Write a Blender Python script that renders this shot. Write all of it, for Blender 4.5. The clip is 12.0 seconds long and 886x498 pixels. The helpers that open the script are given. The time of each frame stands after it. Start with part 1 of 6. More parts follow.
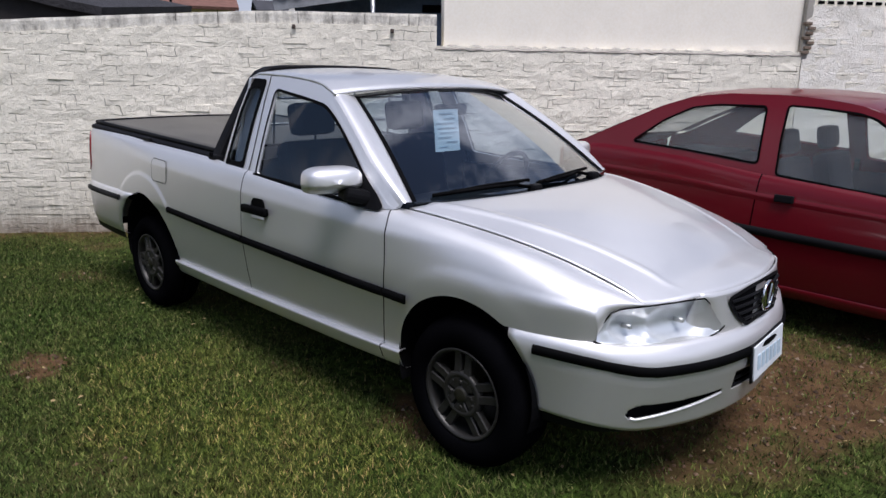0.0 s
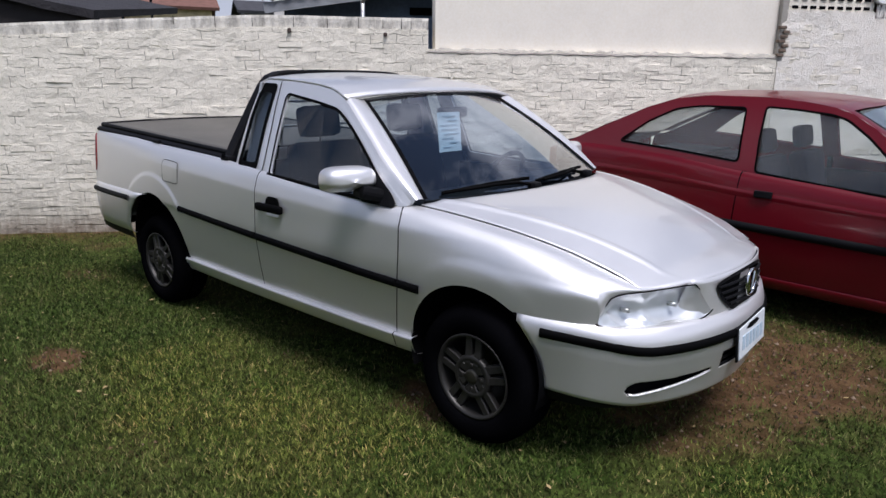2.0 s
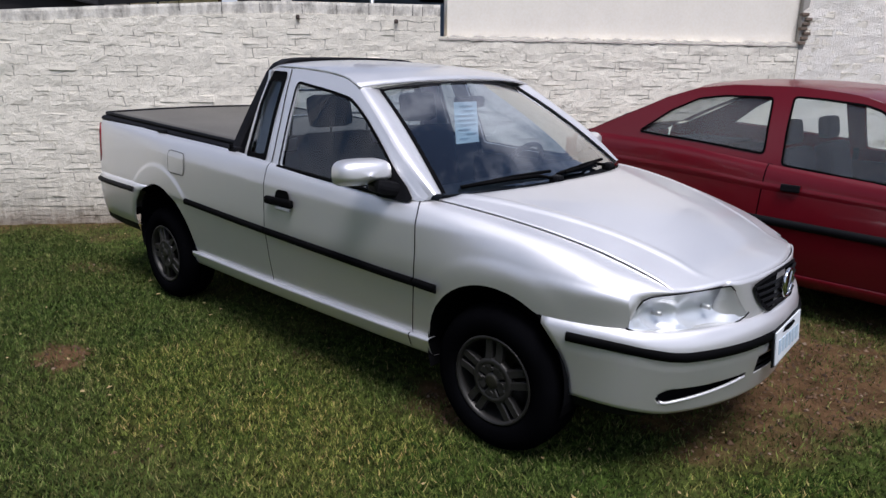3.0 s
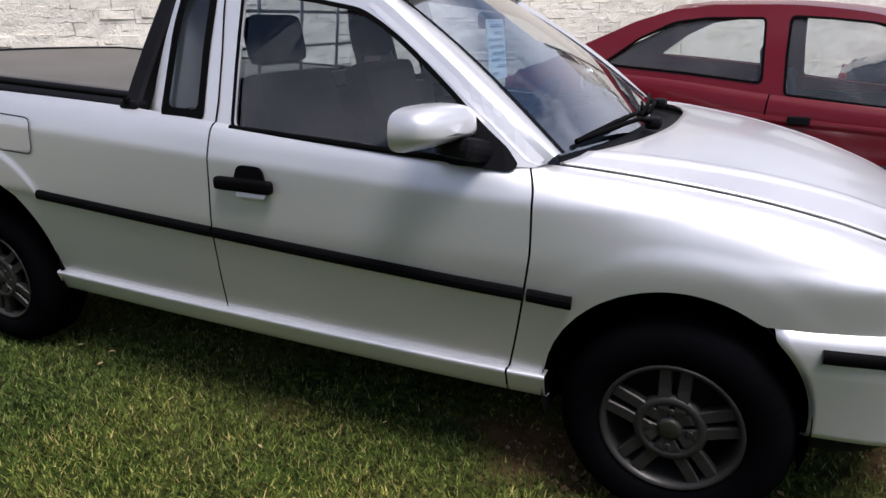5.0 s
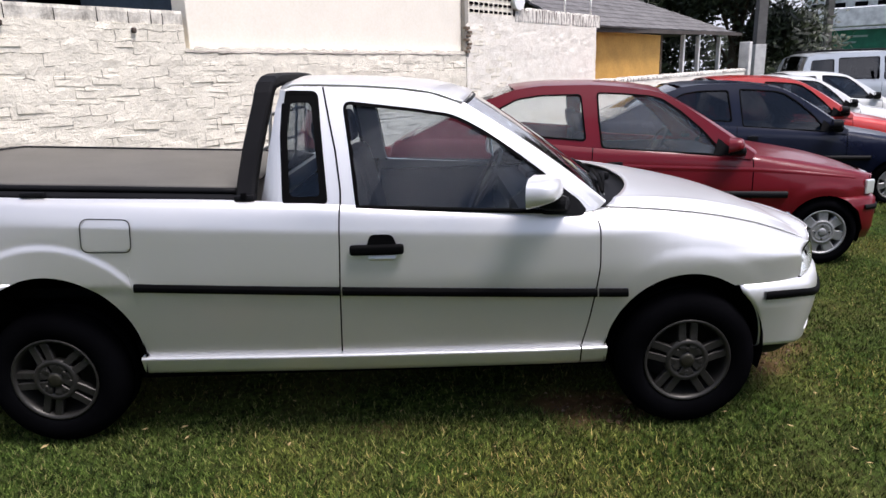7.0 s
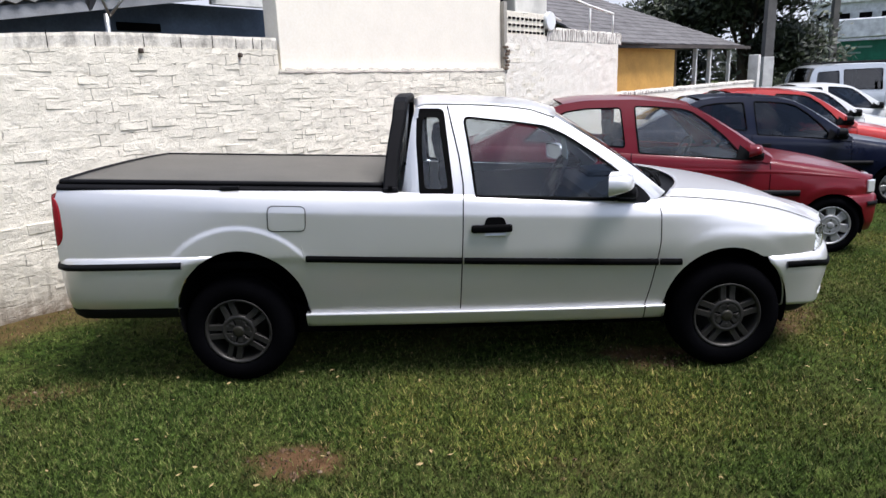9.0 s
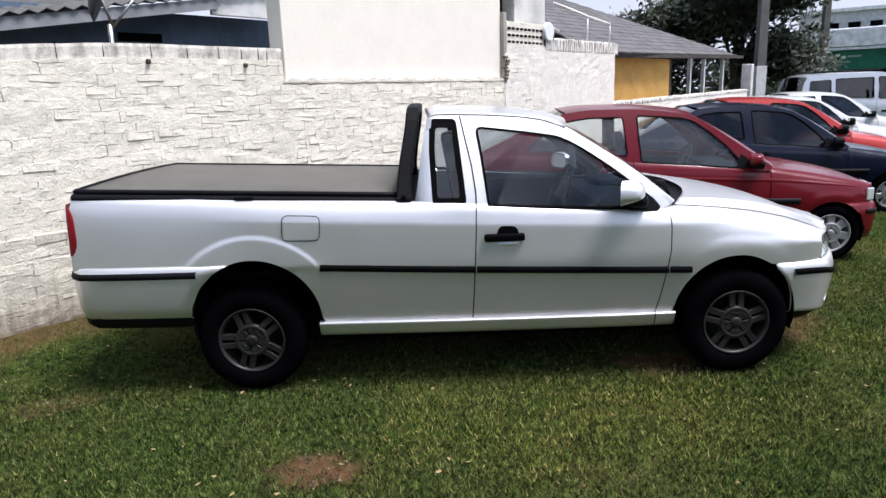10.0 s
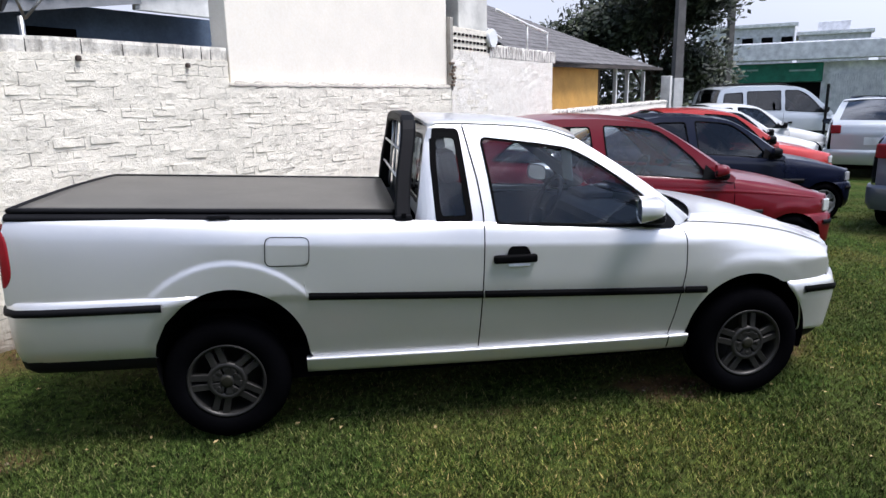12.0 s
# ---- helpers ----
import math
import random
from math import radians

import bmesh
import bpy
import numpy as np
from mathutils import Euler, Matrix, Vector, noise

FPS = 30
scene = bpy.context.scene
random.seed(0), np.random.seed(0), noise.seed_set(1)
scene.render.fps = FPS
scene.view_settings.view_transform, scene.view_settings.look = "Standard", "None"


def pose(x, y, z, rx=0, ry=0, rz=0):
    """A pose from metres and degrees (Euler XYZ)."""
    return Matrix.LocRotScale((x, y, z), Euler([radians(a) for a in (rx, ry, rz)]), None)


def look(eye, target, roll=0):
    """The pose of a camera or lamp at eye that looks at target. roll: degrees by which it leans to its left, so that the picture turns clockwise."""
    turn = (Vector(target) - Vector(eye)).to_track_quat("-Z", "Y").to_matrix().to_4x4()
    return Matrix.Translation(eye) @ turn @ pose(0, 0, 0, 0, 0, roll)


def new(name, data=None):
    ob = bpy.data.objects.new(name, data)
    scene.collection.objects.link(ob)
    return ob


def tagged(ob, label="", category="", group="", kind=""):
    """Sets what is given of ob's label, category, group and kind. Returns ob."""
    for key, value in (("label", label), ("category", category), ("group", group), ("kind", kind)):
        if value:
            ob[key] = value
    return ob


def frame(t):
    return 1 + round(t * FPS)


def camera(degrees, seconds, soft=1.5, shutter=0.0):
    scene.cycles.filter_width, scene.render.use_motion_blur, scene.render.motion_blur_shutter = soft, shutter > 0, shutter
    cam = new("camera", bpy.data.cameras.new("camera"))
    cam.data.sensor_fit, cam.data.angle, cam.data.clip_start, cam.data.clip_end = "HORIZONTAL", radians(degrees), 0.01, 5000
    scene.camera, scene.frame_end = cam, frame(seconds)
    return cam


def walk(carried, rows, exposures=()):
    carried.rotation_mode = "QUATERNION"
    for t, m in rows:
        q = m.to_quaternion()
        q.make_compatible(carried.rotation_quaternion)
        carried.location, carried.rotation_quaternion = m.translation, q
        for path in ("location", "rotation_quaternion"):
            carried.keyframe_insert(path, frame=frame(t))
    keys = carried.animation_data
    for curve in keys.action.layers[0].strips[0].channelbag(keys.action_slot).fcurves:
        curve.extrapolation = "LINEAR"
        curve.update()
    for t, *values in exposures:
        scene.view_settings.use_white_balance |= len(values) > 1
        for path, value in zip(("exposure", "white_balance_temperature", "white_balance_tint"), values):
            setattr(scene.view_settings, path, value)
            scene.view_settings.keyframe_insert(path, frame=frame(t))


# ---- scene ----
cam = camera(66.8, 12.0)
PATH = [
    (0, (4.103, -2.508, 1.418), (2.779, -1.091, 0.93), 0.7),
    (0.5, (4.154, -2.651, 1.429), (2.856, -1.208, 0.944), 1.1),
    (1, (4.179, -2.729, 1.438), (2.868, -1.3, 0.952), 0.7),
    (1.5, (4.162, -2.734, 1.44), (2.875, -1.283, 0.955), 0.7),
    (2, (4.148, -2.733, 1.441), (2.867, -1.277, 0.952), 0.6),
    (2.5, (4.109, -2.713, 1.438), (2.824, -1.263, 0.939), 0.7),
    (3, (4.018, -2.665, 1.438), (2.73, -1.226, 0.918), 0.7),
    (3.2, (3.968, -2.642, 1.436), (2.69, -1.2, 0.902), 0.5),
    (4.8, (2.92, -2.315, 1.276), (2.042, -0.638, 0.628), -1.6),
    (5, (2.68, -2.372, 1.277), (1.901, -0.646, 0.631), 0.0),
    (5.5, (2.222, -2.397, 1.35), (1.799, -0.548, 0.715), -5.1),
    (6, (1.892, -2.645, 1.368), (1.927, -0.774, 0.662), -6.4),
    (6.5, (1.718, -2.994, 1.412), (1.827, -1.081, 0.837), -4.3),
    (7, (1.597, -3.35, 1.455), (1.605, -1.414, 0.956), -1.7),
    (7.5, (1.442, -3.682, 1.481), (1.45, -1.741, 0.998), -2.7),
    (7.7, (1.413, -3.782, 1.493), (1.400, -1.836, 1.031), -2.2),
    (9.3, (1.083, -4.206, 1.529), (1.076, -2.262, 1.057), -1.9),
    (9.5, (1.077, -4.213, 1.533), (1.054, -2.267, 1.07), -1.9),
    (10, (1.012, -4.203, 1.536), (1.027, -2.253, 1.089), -2.0),
    (10.5, (0.97, -4.174, 1.537), (0.997, -2.225, 1.088), -2.4),
    (11, (0.926, -4.088, 1.532), (0.993, -2.14, 1.083), -1.7),
    (11.5, (0.829, -3.95, 1.553), (0.966, -2.003, 1.119), -2.2),
    (12, (0.597, -3.817, 1.547), (0.869, -1.884, 1.112), -1.1),
]
walk(cam, [(t, look(eye, target, roll)) for t, eye, target, roll in PATH], [(0, -0.24, 6150, 18), (3.2, -0.20, 6150, 18), (5.5, 0.14, 6450, 19), (6.5, 0.30, 6500, 19), (9.5, 0.32, 6250, 15), (12, 0.32, 6100, 16)])

# ---- world, sun, exposure ----
world = bpy.data.worlds.new("world")
scene.world = world
world.use_nodes = True
nt = world.node_tree
sky = nt.nodes.new("ShaderNodeTexSky")
sky.sky_type = "NISHITA"
sky.sun_disc = False
sky.sun_elevation, sky.sun_rotation = radians(66), radians(117)
sky.air_density, sky.dust_density = 1.0, 0.8
# an even bright cloud cover over the blue
cloud = nt.nodes.new("ShaderNodeTexNoise")
cloud.inputs["Scale"].default_value, cloud.inputs["Detail"].default_value, cloud.inputs["Roughness"].default_value = 2.2, 7.0, 0.6
cover = nt.nodes.new("ShaderNodeMapRange")
cover.inputs["From Min"].default_value, cover.inputs["From Max"].default_value = 0.49, 0.64
cover.inputs["To Min"].default_value, cover.inputs["To Max"].default_value = 0.0, 1.0
# haze and cloud close up towards the horizon, most behind the wall
haze = nt.nodes.new("ShaderNodeMapRange")
haze.inputs["From Min"].default_value, haze.inputs["From Max"].default_value = 0.05, 0.28
haze.inputs["To Min"].default_value, haze.inputs["To Max"].default_value = 1.0, 0.0
most = nt.nodes.new("ShaderNodeMath")
most.operation = "MAXIMUM"
blend = nt.nodes.new("ShaderNodeMixRGB")
coord = nt.nodes.new("ShaderNodeTexCoord")
nt.links.new(coord.outputs["Generated"], cloud.inputs["Vector"])
nt.links.new(cloud.outputs[0], cover.inputs["Value"])
slope = nt.nodes.new("ShaderNodeVectorMath")
slope.operation = "DOT_PRODUCT"
slope.inputs[1].default_value = (-0.15, -0.26, 1.0)
nt.links.new(coord.outputs["Generated"], slope.inputs[0])
nt.links.new(slope.outputs["Value"], haze.inputs["Value"])
nt.links.new(cover.outputs[0], most.inputs[0])
nt.links.new(haze.outputs[0], most.inputs[1])
nt.links.new(most.outputs[0], blend.inputs["Fac"])
toward = nt.nodes.new("ShaderNodeVectorMath")
toward.operation = "DOT_PRODUCT"
toward.inputs[1].default_value = Vector((3.24, -1.68, 8.2)).normalized()
glow = nt.nodes.new("ShaderNodeMapRange")
glow.inputs["From Min"].default_value, glow.inputs["From Max"].default_value = 0.1, 1.0
glow.inputs["To Min"].default_value, glow.inputs["To Max"].default_value = 0.72, 1.75
bright = nt.nodes.new("ShaderNodeMixRGB")
bright.blend_type = "MULTIPLY"
bright.inputs["Fac"].default_value, bright.inputs["Color1"].default_value = 1.0, (9.4, 10.1, 11.4, 1)
nt.links.new(coord.outputs["Generated"], toward.inputs[0])
nt.links.new(toward.outputs["Value"], glow.inputs["Value"])
nt.links.new(glow.outputs[0], bright.inputs["Color2"])
nt.links.new(bright.outputs[0], blend.inputs["Color2"])
nt.links.new(sky.outputs[0], blend.inputs["Color1"])
nt.links.new(blend.outputs[0], nt.nodes["Background"].inputs[0])
nt.nodes["Background"].inputs[1].default_value = 0.092
sun = new("sun", bpy.data.lights.new("sun", "SUN"))
sun.data.energy, sun.data.angle, sun.data.color = 4.8, radians(24), (1.0, 0.985, 0.96)
sun.matrix_world = look((3.24, -1.68, 8.2), (0, 0, 0))


# ---- materials ----
class Nodes:
    """Short hand for building a node material."""

    def __init__(self, name):
        self.m = bpy.data.materials.new(name)
        self.m.use_nodes = True
        self.t = self.m.node_tree
        self.b = self.t.nodes["Principled BSDF"]

    def n(self, kind, **inputs):
        node = self.t.nodes.new("ShaderNode" + kind)
        for k, v in inputs.items():
            self.put(node.inputs[int(k[1:]) if k[0] == "_" else k.replace("_", " ")], v)
        return node

    def put(self, socket, v):
        if isinstance(v, bpy.types.NodeSocket):
            self.t.links.new(v, socket)
        elif isinstance(v, (tuple, list)) and len(v) == 3 and socket.type == "RGBA":
            socket.default_value = (*v, 1)
        else:
            socket.default_value = v

    def set(self, **inputs):
        for k, v in inputs.items():
            self.put(self.b.inputs[k.replace("_", " ")], v)
        return self

    def where(self, scale=1.0):
        c = self.n("TexCoord").outputs["Object"]
        if scale == 1.0:
            return c
        return self.n("Mapping", Vector=c, Scale=(scale, scale, scale) if not isinstance(scale, tuple) else scale).outputs[0]

    def noise(self, scale, detail=4.0, rough=0.55, vec=None):
        return self.n("TexNoise", Vector=vec or self.where(), Scale=scale, Detail=detail, Roughness=rough).outputs[0]

    def ramp(self, fac, stops):
        r = self.n("ValToRGB", Fac=fac)
        e = r.color_ramp.elements
        while len(e) < len(stops):
            e.new(0.5)
        for el, (p, c) in zip(e, stops):
            el.position, el.color = p, (*c, 1) if isinstance(c, tuple) else (c, c, c, 1)
        return r.outputs[0]

    def mix(self, fac, a, b, how="MIX"):
        r = self.n("MixRGB", Fac=fac, Color1=a, Color2=b)
        r.blend_type = how
        return r.outputs[0]

    def bump(self, height, strength=0.3, dist=0.01):
        self.set(Normal=self.n("Bump", Height=height, Strength=strength, Distance=dist).outputs[0])
        return self


def paint(name, col, metallic=0.0, rough=0.32, dirt=0.12, coat=0.8, spec=0.5):
    """Car paint with clear coat, faint dust and flake."""
    k = Nodes(name)
    dust = k.ramp(k.noise(2.3, 6.0, 0.6), [(0.35, 0.0), (0.75, dirt)])
    fine = k.noise(900.0, 1.0)
    dusty = tuple(0.5 * c + 0.5 * d for c, d in zip(col, (0.34, 0.32, 0.28)))
    c = k.mix(dust, col, dusty)
    c = k.mix(0.05, c, fine, "OVERLAY")
    k.set(Base_Color=c, Metallic=metallic, Roughness=k.ramp(k.noise(5.0, 5.0), [(0.3, rough), (0.8, rough + 0.08)]))
    k.set(Coat_Weight=coat, Coat_Roughness=0.06, Specular_IOR_Level=spec)
    return k.m


def plain(name, col, rough=0.6, metallic=0.0, grain=60.0, vary=0.25, bump=0.15, dist=0.002, spec=0.3):
    """A solid-coloured surface with fine grain and blotches."""
    k = Nodes(name)
    big, small = k.noise(3.1, 5.0), k.noise(grain, 3.0)
    lo, hi = tuple(c * (1 - vary) for c in col), tuple(min(1, c * (1 + vary)) for c in col)
    c = k.ramp(big, [(0.3, lo), (0.7, hi)])
    c = k.mix(0.25, c, small, "OVERLAY")
    k.set(Base_Color=c, Roughness=rough, Metallic=metallic, Specular_IOR_Level=spec)
    k.bump(small, bump, dist)
    return k.m


def glass(name, tint, haze=0.02, film=0.0, sheen=0.055, steep=3.5):
    """A thin pane: tinted see-through with a mirror sheen by Fresnel."""
    k = Nodes(name)
    t = k.t
    clear = k.n("BsdfTransparent", Color=tint)
    gloss = k.n("BsdfGlossy", Color=(1, 1, 1), Roughness=haze)
    f = k.n("LayerWeight", Blend=0.5).outputs["Facing"]
    p = k.n("Math", _0=f, _1=steep)
    p.operation = "POWER"
    r = k.n("MapRange", Value=p.outputs[0], From_Min=0.0, From_Max=1.0, To_Min=sheen, To_Max=1.0).outputs[0]
    mixer = k.n("MixShader", _0=r, _1=clear.outputs[0], _2=gloss.outputs[0])
    if film:
        # dusty film, its pale colour also standing in for reflected bright sky
        dust = k.n("BsdfDiffuse", Color=(0.62, 0.62, 0.60))
        much = k.ramp(k.noise(4.0, 5.0, 0.6), [(0.3, 0.6 * film), (0.7, 1.4 * film)])
        mixer = k.n("MixShader", _0=much, _1=mixer.outputs[0], _2=dust.outputs[0])
    t.links.new(mixer.outputs[0], t.nodes["Material Output"].inputs[0])
    return k.m


SILVER = paint("silver_paint", (0.79, 0.778, 0.765), 0.77, 0.40, 0.05, 0.7)
RED = paint("red_paint", (0.120, 0.003, 0.008), 0.0, 0.28, 0.015, 0.4, 0.2)
NAVY = paint("navy_paint", (0.004, 0.006, 0.018), 0.0, 0.26, 0.008, 0.35, 0.2)
ORANGE = paint("orange_red_paint", (0.46, 0.022, 0.015), 0.1, 0.3)
WHITE = paint("white_paint", (0.75, 0.76, 0.75), 0.0, 0.3)
PALE = paint("pale_silver_paint", (0.50, 0.53, 0.56), 0.5, 0.3)
SLATE = paint("slate_blue_paint", (0.10, 0.12, 0.17), 0.4, 0.3)
BLACK = plain("black_plastic", (0.006, 0.006, 0.007), 0.55, 0, 180.0, 0.3, 0.2, 0.001, 0.09)
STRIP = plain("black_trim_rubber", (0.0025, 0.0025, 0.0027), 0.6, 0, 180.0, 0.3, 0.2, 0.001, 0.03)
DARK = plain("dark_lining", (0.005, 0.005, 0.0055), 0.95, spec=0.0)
RUBBER = plain("tyre_rubber", (0.0025, 0.0025, 0.003), 0.9, 0, 90.0, 0.35, 0.3, 0.002, 0.0)
ALLOY = plain("dark_alloy", (0.042, 0.040, 0.037), 0.42, 0.6, 120.0, 0.25, 0.1, 0.002, 0.2)
HUB = plain("dull_brass", (0.035, 0.033, 0.024), 0.45, 0.6, 120.0, 0.2, 0.1)
TRIM_ALLOY = plain("silver_wheel_trim", (0.34, 0.34, 0.34), 0.4, 0.5, 120.0, 0.15, 0.1)
CHROME = plain("chrome", (0.72, 0.72, 0.72), 0.12, 1.0, 60.0, 0.08, 0.02)
MIRROR = plain("tinted_mirror", (0.40, 0.42, 0.46), 0.05, 1.0, 60.0, 0.03, 0.01)
REFLECT = plain("lamp_reflector", (0.84, 0.85, 0.86), 0.30, 0.6, 25.0, 0.06, 0.25, 0.004)
STEEL = plain("galvanised_steel", (0.55, 0.55, 0.54), 0.4, 0.8)
VINYL = plain("grey_vinyl", (0.085, 0.079, 0.068), 0.45, 0, 260.0, 0.18, 0.25, 0.001)
SEAT = plain("seat_fabric", (0.006, 0.007, 0.010), 0.9, 0, 200.0, 0.25, 0.3, 0.002, 0.06)
SEAT_GREY = plain("grey_blue_seat_fabric", (0.045, 0.052, 0.062), 0.9, 0, 200.0, 0.25, 0.3)
DASH = plain("dash_plastic", (0.007, 0.008, 0.011), 0.6, 0, 200.0, spec=0.1)
GLASS = glass("window_glass", (0.66, 0.71, 0.75))
CLEAR = glass("clear_side_glass", (0.86, 0.90, 0.90), 0.02, 0.06)
TINT = glass("tinted_glass", (0.10, 0.11, 0.13))
SCREEN = glass("windscreen_glass", (0.60, 0.69, 0.75), 0.02, 0.0, 0.07, 2.3)
LENS = glass("lens_glass", (0.90, 0.92, 0.93), 0.05)
LAMP_RED = plain("red_lamp", (0.20, 0.010, 0.014), 0.15, 0, 300.0, 0.2, 0.3, 0.002)
PAPER = plain("paper_sheet", (0.72, 0.80, 0.82), 0.7)
INK = plain("grey_ink", (0.42, 0.50, 0.55), 0.8)
PLATE = plain("plate_white", (0.65, 0.68, 0.70), 0.4)
PLATE_BLUE = plain("plate_blue", (0.42, 0.52, 0.60), 0.4)


# ---- mesh helpers ----
def part(name, bm, material, parent=None, label="", smooth=False, shell=0.0):
    """Links a bmesh, or (verts, faces), as one mesh object."""
    me = bpy.data.meshes.new(name)
    if isinstance(bm, bmesh.types.BMesh):
        bm.to_mesh(me)
        bm.free()
    else:
        me.from_pydata(*[list(v) for v in (bm[0], [], bm[1])])
    me.materials.append(material)
    if smooth:
        me.polygons.foreach_set("use_smooth", [True] * len(me.polygons))
    ob = new(name, me)
    ob.parent = parent
    if label:
        ob["label"] = label
    if shell:
        s = ob.modifiers.new("shell", "SOLIDIFY")
        s.thickness, s.offset = abs(shell), 0.0 if shell < 0 else -1.0
    return ob


def thing(name, label, category, at=None, group="", kind=""):
    ob = new(name)
    ob.empty_display_size = 0.1
    if at is not None:
        ob.matrix_world = at
    return tagged(ob, label, category, group, kind)


def grid(P, skip=None, loop=False):
    """Verts and faces of a grid of points P[row][col]."""
    r, c = len(P), len(P[0])
    v = [tuple(p) for row in P for p in row]
    f = []
    for i in range(r - 1):
        for j in range(c if loop else c - 1):
            if skip and skip(i, j):
                continue
            k = (j + 1) % c
            f.append((i * c + j, i * c + k, (i + 1) * c + k, (i + 1) * c + j))
    return v, f


def join(*some):
    v, f = [], []
    for a, b in some:
        n = len(v)
        v += list(a)
        f += [tuple(i + n for i in q) for q in b]
    return v, f


def box(cx, cy, cz, sx, sy, sz, bevel=0.0, m=None, seg=2):
    bm = bmesh.new()
    bmesh.ops.create_cube(bm, size=1, matrix=Matrix.LocRotScale((cx, cy, cz), None, (sx, sy, sz)))
    if bevel:
        bmesh.ops.bevel(bm, geom=bm.edges[:], offset=bevel, segments=seg, affect="EDGES", profile=0.6)
    if m is not None:
        bmesh.ops.transform(bm, matrix=m, verts=bm.verts)
    return bm


def curve_fn(pts):
    """A smooth function through (x, a, b, ...) rows: x -> array of a, b, ..."""
    A = np.array(pts, float)
    X, Y = A[:, 0], A[:, 1:]
    d = np.diff(Y, axis=0) / np.diff(X)[:, None]
    m = np.vstack([d[:1], np.where(d[:-1] * d[1:] > 0, 2 * d[:-1] * d[1:] / (d[:-1] + d[1:] + 1e-12), 0), d[-1:]])

    def f(x):
        x = min(max(x, X[0]), X[-1])
        i = min(max(int(np.searchsorted(X, x)) - 1, 0), len(X) - 2)
        h = X[i + 1] - X[i]
        t = (x - X[i]) / h
        return ((2 * t**3 - 3 * t**2 + 1) * Y[i] + (t**3 - 2 * t**2 + t) * h * m[i]
                + (3 * t**2 - 2 * t**3) * Y[i + 1] + (t**3 - t**2) * h * m[i + 1])

    return f


def round_poly(pts, r=0.03, seg=5):
    """A polygon with its corners rounded."""
    out = []
    n = len(pts)
    for i in range(n):
        a, p, b = (Vector(pts[(i + k) % n]) for k in (-1, 0, 1))
        u, w = a - p, b - p
        d = min(r, 0.45 * u.length, 0.45 * w.length)
        s, e = p + u.normalized() * d, p + w.normalized() * d
        for k in range(seg + 1):
            t = k / seg
            out.append(tuple((1 - t) ** 2 * s + 2 * t * (1 - t) * p + t * t * e))
    return out


def inset(pts, d):
    """A closed 2D polygon moved inwards by d."""
    n = len(pts)
    area = sum(pts[i][0] * pts[(i + 1) % n][1] - pts[(i + 1) % n][0] * pts[i][1] for i in range(n))
    sg = 1 if area > 0 else -1
    out = []
    for i in range(n):
        a, b = Vector(pts[i - 1]), Vector(pts[(i + 1) % n])
        t = (b - a).normalized()
        out.append((pts[i][0] - sg * t.y * d, pts[i][1] + sg * t.x * d))
    return out


def fill(outer, holes, to3d, cuts=0):
    """A flat panel with holes, bent by to3d(x, z)."""
    bm = bmesh.new()
    es = []
    for loop in [outer, *holes]:
        vs = [bm.verts.new((p[0], p[1], 0)) for p in loop]
        es += [bm.edges.new((vs[i], vs[(i + 1) % len(vs)])) for i in range(len(vs))]
    bmesh.ops.triangle_fill(bm, use_beauty=True, use_dissolve=False, edges=es)
    if cuts:
        bmesh.ops.subdivide_edges(bm, edges=bm.edges[:], cuts=cuts, use_grid_fill=True)
    for v in bm.verts:
        v.co = to3d(v.co.x, v.co.y)
    return bm


def ring(a, b, to3d):
    """The strip between two loops of the same count."""
    P = [[to3d(*p) for p in a], [to3d(*p) for p in b]]
    return grid(P, loop=True)


def tube(path, r, seg=10, sx=1.0, closed=False):
    """A round bar along a path."""
    pts = [Vector(p) for p in path]
    n = len(pts)
    P = []
    for i, p in enumerate(pts):
        a = pts[i - 1] if (i or closed) else p
        b = pts[(i + 1) % n] if (i < n - 1 or closed) else p
        t = (b - a).normalized()
        side = t.cross(Vector((0, 0, 1)) if abs(t.z) < 0.95 else Vector((1, 0, 0))).normalized()
        up = side.cross(t)
        P.append([p + side * (math.cos(2 * math.pi * k / seg) * r * sx) + up * (math.sin(2 * math.pi * k / seg) * r) for k in range(seg)])
    if closed:
        P.append(P[0])
    v, f = grid(P, loop=True)
    if not closed:
        f.append(tuple(range(seg))[::-1])
        f.append(tuple(range((n - 1) * seg, n * seg)))
    return v, f


def lathe(profile, seg=48):
    """Turns (radius, y) points round the y axis."""
    P = [[(r * math.cos(2 * math.pi * k / seg), y, r * math.sin(2 * math.pi * k / seg)) for k in range(seg)] for r, y in profile]
    return grid(P, loop=True)


